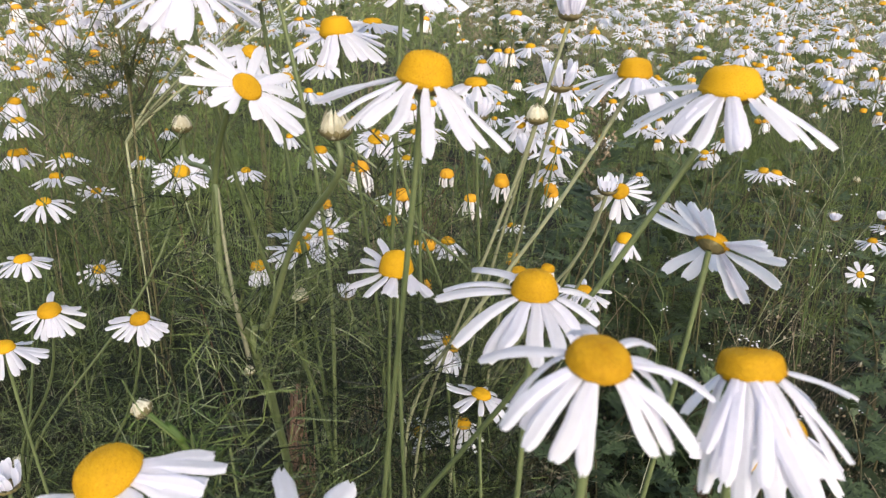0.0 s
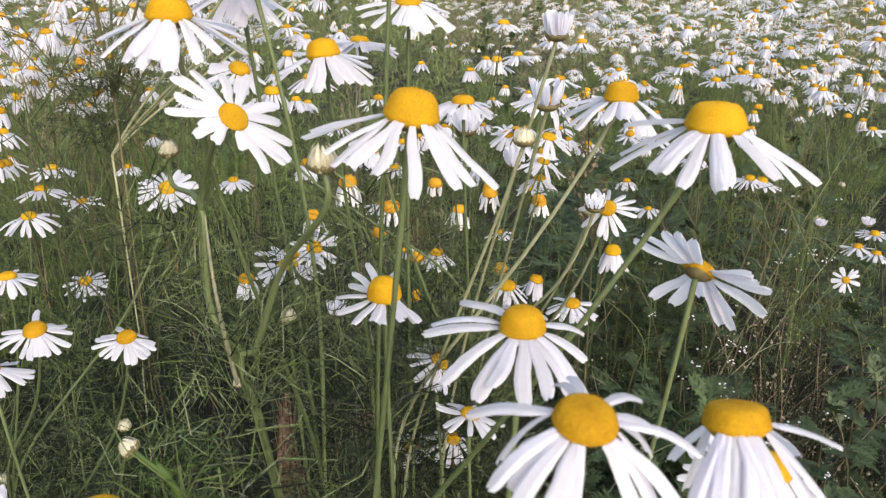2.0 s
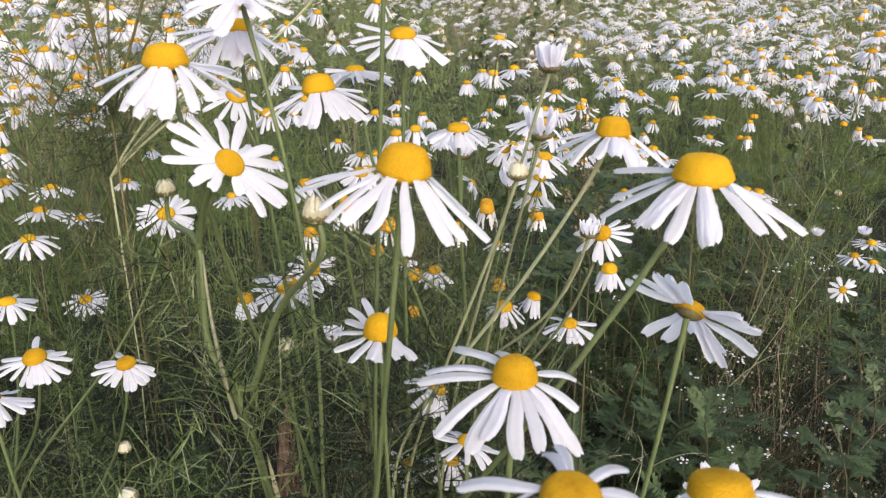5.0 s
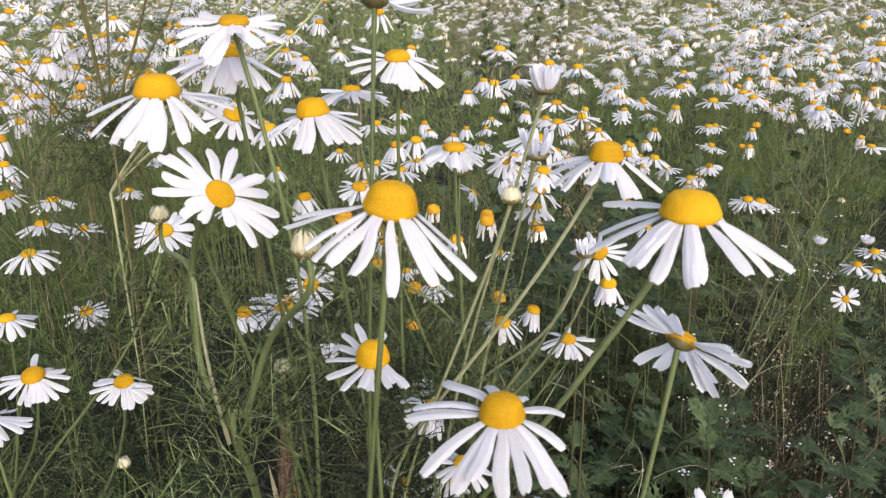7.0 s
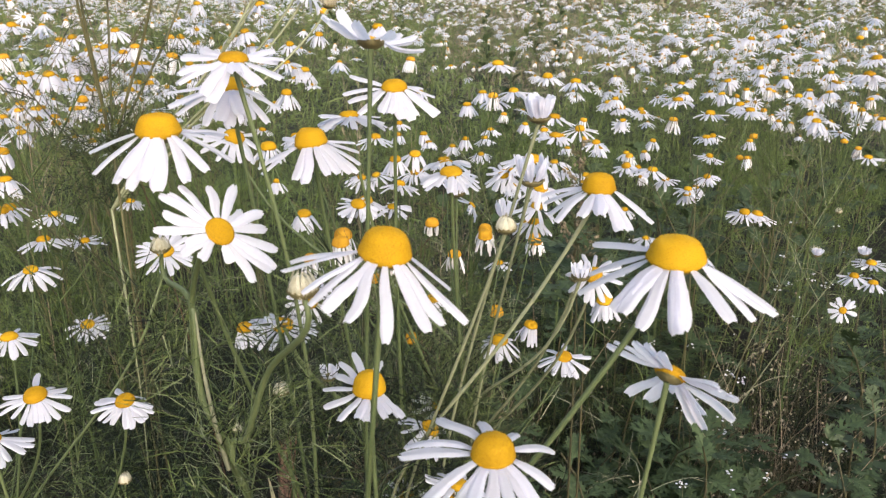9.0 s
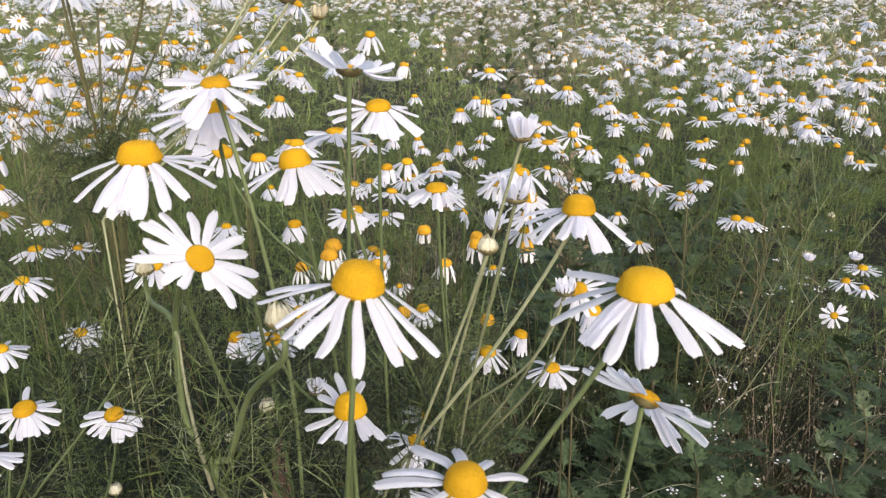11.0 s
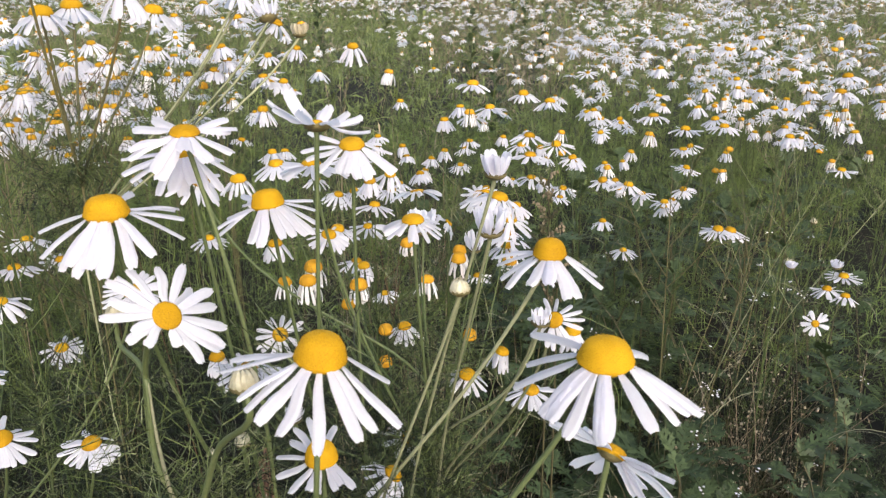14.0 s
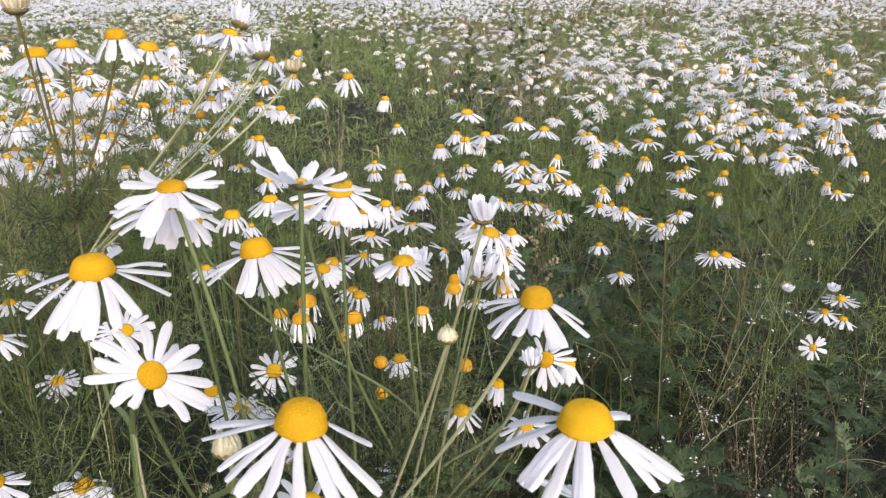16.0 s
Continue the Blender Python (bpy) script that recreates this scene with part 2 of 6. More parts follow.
def disc_heap(r, h, florets=0, blunt=2.4, taper=0.10, sides=22):
    """A domed disc; florets: how many small knobs stand on it in spirals."""
    heap = Heap()
    p = disc_profile(r, h, 10 if sides > 14 else 6, blunt, taper)
    p[-1, 0] = r * 0.02
    heap.add(*lathe(np.r_[[[r * 0.8, -r * 0.22]], p], sides))
    if florets:
        k = np.arange(florets) + 0.5
        u_r = np.sqrt(k / florets)
        seg = np.linalg.norm(np.diff(p, axis=0), axis=1)
        along = np.r_[0, np.cumsum(seg[::-1])]
        prof = p[::-1]
        area = np.r_[0, np.cumsum((prof[1:, 0] + prof[:-1, 0]) * seg[::-1])]
        a = np.interp((k / florets), area / area[-1], along)
        rr, zz = np.interp(a, along, prof[:, 0]), np.interp(a, along, prof[:, 1])
        dr, dz = np.gradient(rr, a), np.gradient(zz, a)
        ang = k * 2.399963
        size = 0.95 * np.sqrt(np.pi * area[-1] / np.pi / florets)
        knob_v = np.array([[1, 0, 0], [0, 1, 0], [-1, 0, 0], [0, -1, 0], [0, 0, 1.0], [0.5, 0.5, 0.62], [-0.5, 0.5, 0.62], [-0.5, -0.5, 0.62], [0.5, -0.5, 0.62]])
        knob_f = np.array([[0, 1, 5], [1, 2, 6], [2, 3, 7], [3, 0, 8], [5, 6, 4], [6, 7, 4], [7, 8, 4], [8, 5, 4], [1, 6, 5], [2, 7, 6], [3, 8, 7], [0, 5, 8]])
        places = np.zeros((florets, 4, 4))
        nrm = np.stack([-dz * np.cos(ang), -dz * np.sin(ang), dr], -1)
        nrm /= np.linalg.norm(nrm, axis=1, keepdims=True) + 1e-9
        side = np.stack([-np.sin(ang), np.cos(ang), 0 * ang], -1)
        up = np.cross(nrm, side)
        grow = size * rng.uniform(0.42, 0.58, florets)
        places[:, :3, 0], places[:, :3, 1], places[:, :3, 2] = side * grow[:, None], up * grow[:, None], nrm * (grow * rng.uniform(0.55, 1.35, florets))[:, None]
        places[:, :3, 3] = np.stack([rr * np.cos(ang), rr * np.sin(ang), zz], -1)
        heap.many(knob_v, knob_f, places)
    return heap


def calyx_heap(r):
    """The green cup under a head, scalloped by its overlapping bracts."""
    v, f = lathe([(r * 0.15, -r * 0.62), (r * 0.5, -r * 0.56), (r * 0.82, -r * 0.36), (r * 0.98, -r * 0.14), (r * 0.95, -r * 0.04)], 26)
    out = np.hypot(v[:, 0], v[:, 1]) / r
    wave = 1 + 0.07 * np.where(np.arange(len(v)) % 2 == 0, 1, -1) * (out > 0.4)
    v[:, :2] *= wave[:, None]
    v[-26:, 2] += np.where(np.arange(26) % 2 == 0, 0.10, -0.06) * r
    return Heap().add(v, f)


def bud_heap(r, furled):
    """A closed bud: its pale egg, or one of the furled petals that lie on it."""
    if not furled:
        return Heap().add(*lathe([(r * 0.15, -r * 0.75), (r * 0.72, -r * 0.52), (r * 0.98, 0), (r * 0.93, r * 0.42), (r * 0.66, r * 0.84), (r * 0.12, r * 1.02)], 16))
    v = np.array([[0.80, -0.20, -0.35], [0.80, 0.20, -0.35], [1.04, 0.17, 0.06], [1.04, -0.17, 0.06], [0.96, 0.14, 0.50], [0.96, -0.14, 0.50], [0.66, 0.11, 0.98], [0.66, -0.11, 0.98], [0.34, 0, 1.22]]) * r
    return Heap().add(v, [[0, 1, 2, 3], [3, 2, 4, 5], [5, 4, 6, 7]]).add(v[6:], [[1, 0, 2]])


def curl(heap, a, b, rise, width, pieces=2):
    """A curved thread from a to b, bowed by rise, as a narrow ribbon."""
    d = b - a
    w = np.cross(d, [math.sin(a[0] * 9e3), math.cos(a[1] * 9e3), 0.8])
    w *= width / (np.linalg.norm(w) + 1e-12)
    s = np.linspace(0, 1, pieces + 1)[:, None]
    line = a + d * s + np.array([0, 0, 1.0]) * (rise * 4 * s * (1 - s)) + np.cross(d, [0, 0, 1.0]) * (0.5 * rise / (np.linalg.norm(d) + 1e-9) * np.sin(s * 3.14))
    wide = w * np.linspace(1, 0.45, pieces + 1)[:, None]
    v = np.stack([line - wide, line + wide], 1).reshape(-1, 3)
    heap.add(v, [[2 * k, 2 * k + 1, 2 * k + 3, 2 * k + 2] for k in range(pieces)])


def feather_leaf(length, pairs, fine, seed, width=0.0005):
    """A finely cut leaf along +x, arching down; its long curled threads fork again."""
    r = np.random.default_rng(seed)
    heap = Heap()
    s = np.linspace(0, 1, 5)
    mid = np.stack([length * s, 0.12 * length * np.sin(s * 3) * r.uniform(-1, 1), length * (0.34 * s - 0.52 * s**2)], -1)
    heap.add(*tube(mid, np.linspace(width * 1.3, width * 0.7, 5), 3))
    for k in range(pairs):
        u = 0.12 + 0.86 * k / pairs
        at = np.array([np.interp(u, s, mid[:, c]) for c in range(3)])
        for side in (-1, 1):
            far = length * 0.50 * (1.15 - 0.7 * u) * r.uniform(0.55, 1.35)
            d = np.array([r.uniform(0.35, 1.1), side, r.uniform(-0.5, 0.9)])
            d /= np.linalg.norm(d)
            curl(heap, at, at + d * far, far * r.normal(0.04, 0.30), width, 3)
            for w in range(fine):
                g = r.uniform(0.2, 0.8)
                e = d + r.normal(0, 0.55, 3)
                e /= np.linalg.norm(e)
                curl(heap, at + d * far * g, at + d * far * g + e * far * r.uniform(0.4, 0.9), far * r.normal(0, 0.24), width * 0.85)
    return heap


LEAF_HEAPS = [feather_leaf(0.060, 7, 3, k, 0.00030) for k in range(6)]
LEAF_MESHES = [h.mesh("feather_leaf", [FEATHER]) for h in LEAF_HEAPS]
LIGHT_HEAPS = [feather_leaf(0.060, 6, 3, 20 + k, 0.00036) for k in range(6)]


def merged(heap):
    """A heap as one pair of vertices and polygons of four."""
    return np.concatenate(heap.v), np.concatenate(heap.f)


# ---- daisies ----
DAISIES = "daisies of the field"
BIG_LABEL = "white daisy with a domed yellow disc on a green stem"
BUD_MESHES, CUP_MESHES = {}, {}


SITES = np.array([(0.23 * i + 0.08 * math.sin(9.1 * i + 3.3 * j), 0.23 * j + 0.07 * math.cos(5.7 * i - 2.1 * j)) for i in range(-8, 9) for j in range(1, 12)])


def plant_site(x, y):
    """The foot of the plant on which a head at x, y branches off."""
    return SITES[np.argmin(np.hypot(SITES[:, 0] - x, SITES[:, 1] - y))]


def led(points, n=20):
    """A smooth line through the points."""
    p = np.array([2 * np.array(points[0]) - points[1], *points, 2 * np.array(points[-1]) - points[-2]], float)
    out = []
    for u in np.linspace(0, len(points) - 1.0001, n):
        k, s = int(u), u % 1
        a, b, c, d = p[k : k + 4]
        out.append(0.5 * (2 * b + (c - a) * s + (2 * a - 5 * b + 4 * c - d) * s**2 + (3 * b - a - 3 * c + d) * s**3))
    return np.array(out)


def stem_line(x, y, z, head, down, base, n=18, fork=None):
    """From the ground up the plant's main stem to a fork, and from there to the head, arriving as down says (sideways shift for each metre down)."""
    top = np.array([x, y, z]) - np.asarray(head) * 0.003
    foot = np.array([x + base[0], y + base[1], 0.0])
    forked = fork is not None
    fork = foot + (0, 0, z * (0.66 + 0.10 * math.sin(91 * x + 57 * y))) if fork is None else np.array(fork, float)
    axis = np.array([down[0], down[1], -1.0])
    rise = np.linalg.norm(top - fork)
    low = np.linspace(foot, fork, 5)[:-1]
    low[1:, 0] += 0.004 * np.sin(low[1:, 2] * 14 + foot[0] * 40)
    if forked:
        return np.concatenate([low, bezier(fork, fork + (top - fork) * 0.30 + (0, 0, rise * 0.05), top - (top - fork) * 0.3 - (0, 0, rise * 0.10), top, n - 4)])
    return np.concatenate([low, bezier(fork, fork + (0, 0, rise * 0.3), top + axis * rise * 0.45, top, n - 4)])


def daisy(x, y, z, r=0.0062, h=0.8, petals=16, length=0.016, width=0.0042, droop=30.0, sag=18.0, tilt=0.0, toward=-90.0, down=(0.0, 0.0), base=None,
          kind="open", detail=2, leaves=0, thick=0.0009, spread=10.0, gaps=0.0, label="", blunt=3.4, taper=0.18, jitter=0.45, rays=(), bend=7.0, fork=None, bark=None, via=(), dead=()):
    """A daisy whose disc stands at x, y, z. droop: how far the petals fall from level, sag: how much further at their tips; tilt: how far
    the head nods toward that bearing. kind: open, old, bare, bud, cup or faded (a withered cup). detail 2: every petal by itself; 1: a ring of petals in one piece.
    via: the places that the stem passes, from the ground up; dead: those of a withered side branch. rays: each petal's bearing round the head, its fall in degrees and its length in millimetres, where they are known; bend: half the turn from base to tip."""
    global rng
    rng = np.random.default_rng(int(abs(x * 7919 + y * 104729 + z * 1299709) * 10))
    lean = radians(tilt)
    head = np.array([math.sin(lean) * math.cos(radians(toward)), math.sin(lean) * math.sin(radians(toward)), math.cos(lean)])
    if fork:
        base = (fork[0] - x - 0.03, fork[1] - y + 0.02)
    if via:
        base = (via[0][0] - x, via[0][1] - y)
    if base is None:
        base = (down[0] * 0.3 * z + rng.uniform(-0.01, 0.01), down[1] * 0.3 * z + rng.uniform(0.0, 0.03))
        if y > 0.33:
            base = plant_site(x + base[0], y + base[1]) - (x, y)
            thick *= 0.5 if y > 0.8 else 0.66 if y > 0.42 else 1.0
            down = (0.7 * down[0] + base[0] / z, 0.7 * down[1] + base[1] / z)
    words = {"open": BIG_LABEL, "old": "withering daisy with hanging petals and an ochre disc", "bare": "spent daisy without petals, an ochre brown cone on its stem",
             "bud": "closed pale daisy bud on a green stem", "cup": "half-open white daisy with upright petals above a brown cup", "faded": "withered tan daisy head with short ragged petals"}[kind]
    root = thing("daisy_bud" if kind == "bud" else "daisy", x + base[0], y + base[1], 0.0, label or words, "flower", DAISIES)
    foot = np.array([x + base[0], y + base[1], 0.0])
    # The middle of the visible disc is half its height above the ring of petals.
    ring = np.array([x, y, z]) - head * (r * h * 0.45 if kind not in ("bud", "cup", "faded") else 0.0)
    line = stem_line(*ring, head, down, base, 18 if detail == 2 else 10, fork)
    if via:
        line = led([*via, ring - head * 0.012, ring], 26)
    line[-1] = ring - head * r * 0.5
    rad = np.linspace(thick * (1.8 if via else 1.1), thick * 0.85, len(line))
    rad[-1] *= 1.25
    if dead:
        part("withered_branch", Heap().add(*tube(led(dead, 12) - foot, np.array([0.0008, 0.0009, 0.0008, 0.0009, 0.0008, 0.0007, 0.0007, 0.0006, 0.0006, 0.0005, 0.0004, 0.0002]), 6)).mesh("withered_branch", [WISP]), root, label="pale withered side branch")
    rad[:4] *= rng.uniform(0.35, 0.6) if y > 0.42 else rng.uniform(0.75, 1.15)
    # Stems further in get the copy with shade in its colour.
    part("stem", Heap().add(*tube(line - foot, rad, 8 if detail == 2 else 5)).mesh("stem", [bark or (STEM if y < 0.45 else SHADED_STEM)]), root)
    seat = Matrix.Translation(Vector(ring - foot)) @ upright(head, rng.uniform(0, 6.28))
    if kind == "bud":
        body = part("bud", bud_heap(r, 0).mesh("bud", [BUD]), root, seat)
        part("calyx", calyx_heap(r * 1.16).mesh("calyx", [CALYX]), root, seat @ Matrix.Translation((0, 0, r * 0.12)) @ Matrix.Diagonal((1, 1, 1.15, 1)))
        scale = bud_heap(r, 1).mesh("furled_petal", [BUD])
        for k in range(18):
            part("furled_petal", scale, body, Matrix.Rotation(k * math.tau / 18, 4, "Z") @ Matrix.Rotation(rng.normal(0, 0.07), 4, "X") @ Matrix.Diagonal((1, 1, 1 + rng.uniform(-0.12, 0.22), 1)) @ Matrix.Scale(1 + 0.06 * (k % 2) + rng.uniform(0, 0.06), 4))
    else:
        part("calyx", calyx_heap(r * {"bare": 0.7, "cup": 1.12, "faded": 1.12}.setdefault(kind, 0.84)).mesh("calyx", [CALYX]), root, seat)
    if kind in ("open", "old", "bare"):
        old = kind != "open"
        tall = r * h * (1.25 if kind == "bare" else 1.0)
        heap = disc_heap(r * (0.42 if droop < -10 else 1.0), tall, 640 if detail == 2 and y < 0.45 else (160 if detail == 2 else 0), blunt, taper, 22 if detail == 2 else 12)
        part("disc", heap.mesh("disc", [DISC_OLD if old else DISC]), root, seat)
    if kind in ("open", "old", "cup", "faded"):
        mat = {"old": PETAL_OLD, "faded": FADED}.setdefault(kind, PETAL)
        start, end = {"open": (droop - sag * 0.5, droop + sag), "old": (62, 90), "cup": (-64, -84), "faded": (-40, -105)}[kind]
        if kind == "old":
            length, width = length * 0.95, width * 0.62
        if rays:
            across = Vector((1, 0, 0)) - Vector(head) * head[0]
            across.normalize()
            along = Vector(head).cross(across)
            level = Matrix((across, along, Vector(head))).transposed().to_4x4()
            level.translation = ring - foot
            for k, (bearing, fall, reach) in enumerate(rays):
                twist = rng.normal(0, 0.22)
                v, f = petal_shape(reach * 0.001, width * rng.uniform(0.84, 1.12), fall - bend * rng.uniform(0.6, 1.3), fall + bend * rng.uniform(0.5, 1.2), twist, 12, rng.uniform(0.008, 0.03), rng)
                m = Matrix.Rotation(radians(bearing), 4, "Z") @ Matrix.Translation((r * 0.80, 0, -r * 0.05 * (k % 3))) @ Matrix.Rotation(rng.normal(0, 0.10) - twist * 0.5, 4, "X")
                part("petal", Heap().add(v, f).mesh("petal", [mat]), root, level @ m)
            petals = 0
        shapes = [petal_shape(length * rng.uniform(0.80, 1.06), width * rng.uniform(0.74, 1.14), start + rng.normal(0, spread), end + rng.normal(0, spread * 1.3), rng.normal(0, 0.34), 10 if detail == 2 else 4) for _ in range(9 if detail == 2 else 4)]
        if detail == 2:
            meshes = [Heap().add(*s).mesh("petal", [mat]) for s in shapes]
        else:
            ringed = Heap()
        for k in range(petals):
            if rng.random() < gaps:
                continue
            turn = math.tau * (k + rng.uniform(-jitter, jitter)) / petals
            m = Matrix.Rotation(turn, 4, "Z") @ Matrix.Translation((r * 0.80, 0, -r * 0.06 * (k % 3))) @ Matrix.Rotation(rng.normal(0, 0.12), 4, "X")
            if detail == 2:
                part("petal", meshes[rng.integers(len(meshes))], root, seat @ m)
            else:
                v, f = shapes[rng.integers(len(shapes))]
                ringed.many(v, f, [np.array(m)])
        if detail == 1 and ringed.count:
            part("petal_ring", ringed.mesh("petal_ring", [mat]), root, seat)
    for k in range(leaves + (3 if y < 0.7 and detail == 2 else 0)):
        u = rng.uniform(0.2, 0.75) if k else 0.26
        at = line[int(u * (len(line) - 1))] - foot
        part("leaf", LEAF_MESHES[rng.integers(6)], root, Matrix.Translation(Vector(at)) @ pose(0, 0, 0, rng.uniform(-30, 30), rng.uniform(-65, -15), rng.uniform(0, 360)) @ Matrix.Scale(rng.uniform(0.6, 1.0), 4))
    return root


# ---- the ground ----
def ground():
    heap = Heap()
    edge = np.r_[-400, -120, -40, -14, np.linspace(-5, 5, 41), 14, 40, 120, 400]
    gx, gy = np.meshgrid(edge, edge, indexing="ij")
    gz = np.array([noise.noise((a * 2.3, b * 2.3, 0)) * 0.012 + noise.noise((a * 9, b * 9, 3)) * 0.005 if abs(a) < 6 and abs(b) < 6 else 0.0 for a, b in zip(gx.ravel(), gy.ravel())]) - 0.012
    n = len(edge)
    i, j = np.meshgrid(np.arange(n - 1), np.arange(n - 1), indexing="ij")
    f = np.stack([i * n + j, (i + 1) * n + j, (i + 1) * n + j + 1, i * n + j + 1], -1).reshape(-1, 4)
    heap.add(np.stack([gx.ravel(), gy.ravel(), gz], -1), f)
    tagged(new("ground", heap.mesh("ground", [SOIL])), "field soil between the plants, darkened in colour for their shade", "ground", kind="structure")


ground()


# ---- undergrowth ----
def turn_to(ways, spin):
    """4 x 4 places whose x axis follows the ways."""
    ways = ways / (np.linalg.norm(ways, axis=1, keepdims=True) + 1e-9)
    side = np.cross(np.tile([0.0, 0.0, 1.0], (len(ways), 1)), ways)
    side /= np.linalg.norm(side, axis=1, keepdims=True) + 1e-9
    up = np.cross(ways, side)
    c, s = np.cos(spin)[:, None], np.sin(spin)[:, None]
    m = np.zeros((len(ways), 4, 4))
    m[:, :3, 0], m[:, :3, 1], m[:, :3, 2] = ways, c * side + s * up, c * up - s * side
    m[:, 3, 3] = 1
    return m


def plan_points(count, near, far, half, seed):
    """Places on the ground in the wedge of the field that opens away from (0, -0.6)."""
    r = np.random.default_rng(seed)
    y = np.sqrt(r.uniform((near + 0.6) ** 2, (far + 0.6) ** 2, count)) - 0.6
    x = r.uniform(-1, 1, count) * (y + 0.6) * half
    return x, y, r


def ring_points(count, reach, seed):
    """Places all round the open middle, outside that wedge."""
    r = np.random.default_rng(seed)
    far, az = reach * np.sqrt(r.uniform(0.004, 1, count)), r.uniform(0, 6.283, count)
    x, y = far * np.cos(az), far * np.sin(az) - 0.1
    out = (np.abs(x) > (y + 0.6) * 0.70) & ((np.abs(x) > 0.25) | (y < -0.35))
    return x[out], y[out], r


def patchy(x, y, size, seed):
    return np.array([noise.noise((a * size, b * size, seed)) for a, b in zip(x, y)])


def dry_patch(x, y):
    """Whether a place lies on the bare, dry patch of the ground."""
    return ((x - 0.47) / 0.13) ** 2 + ((y - 0.86) / 0.17) ** 2 < 1


def feathery(name, count, near, far, heaps, leaves, tall, low, slots, seed, label, grow=1.0, stout=1.0):
    """Plants with a stem and finely cut leaves set along it, as one mass of stuff."""
    x, y, r = plan_points(count, near, far, 0.72, seed)
    heap = Heap()
    pieces = [merged(h) for h in heaps]
    for k in range(count):
        thin_here = (x[k] / 0.14) ** 2 + ((y[k] - 0.86) / 0.26) ** 2 < 1 and r.random() < 0.6
        thin_here |= x[k] > 0.1 * y[k] and 1.0 < y[k] < 1.9 and r.random() < 0.6
        if thin_here or (dry_patch(x[k], y[k]) and r.random() < 0.8) or noise.noise((x[k] * 5.5, y[k] * 5.5, seed)) < r.normal(-0.02, 0.10):
            continue
        thin_here |= abs(x[k] + 0.235 * y[k]) < 0.055 and 0.3 < y[k] < 0.70
        thin_here |= x[k] < -0.27 * y[k] and y[k] < 0.90 and r.random() < 0.6
        if thin_here:
            continue
        low_here = 0.55 if x[k] > 0.10 and y[k] < 1.5 else 1.0
        z = low_here * r.uniform(low, tall) * (0.85 + 0.5 * noise.noise((x[k] * 2.0, y[k] * 2.0, 9)))
        lean = r.normal(0, 0.10 * grow, 2)
        line = bezier((x[k], y[k], -0.01), (x[k], y[k], z * 0.4), (x[k] + lean[0] * 0.5, y[k] + lean[1] * 0.5, z * 0.8), (x[k] + lean[0], y[k] + lean[1], z), 6)
        # Near plants to both sides take the darker copy, as painted shade.
        dry, in_shade = r.random() < 0.05, (x[k] < -0.15 * y[k] or x[k] > 0.28 * y[k]) and y[k] < 1.0 and r.random() < 0.75
        heap.add(*tube(line, np.linspace(0.0009, 0.0004, 6) * grow * stout, 4), 1 if not dry else 2)
        n = int(leaves * r.uniform(0.7, 1.3))
        u = r.uniform(0.12, 1.0, n)
        at = np.stack([np.interp(u, np.linspace(0, 1, 6), line[:, c]) for c in range(3)], -1)
        az = r.uniform(0, 6.283, n)
        m = turn_to(np.stack([np.cos(az), np.sin(az), r.uniform(-0.1, 1.2, n)], -1), r.normal(0, 0.5, n))
        m[:, :3, :3] *= (r.uniform(0.6, 1.25, n) * grow)[:, None, None]
        m[:, :3, 3] = at
        for q in range(len(pieces)):
            heap.many(*pieces[q], m[q :: len(pieces)], 1 if in_shade else 0)
    tagged(new(name, heap.mesh(name, slots)), label, "foliage", kind="stuff")


feathery("mayweed_foliage", 570, 0.30, 1.15, LEAF_HEAPS, 12, 0.47, 0.16, [FEATHER, FEATHER_SHADE, STRAW], 31, "finely cut feathery green foliage between the daisies", 1.0, 0.5)
# The low layer has its shade in the leaf colour.
feathery("low_foliage", 370, 0.15, 1.25, LIGHT_HEAPS, 11, 0.24, 0.05, [FEATHER_SHADE, FEATHER_SHADE, RUST], 32, "low feathery weeds covering the soil, coloured as in shade", 1.0, 0.5)
feathery("mayweed_foliage", 480, 1.05, 2.9, LIGHT_HEAPS, 8, 0.42, 0.15, [GRASS, WEED, OLIVE], 33, "feathery green foliage further into the field", 1.5, 0.45)


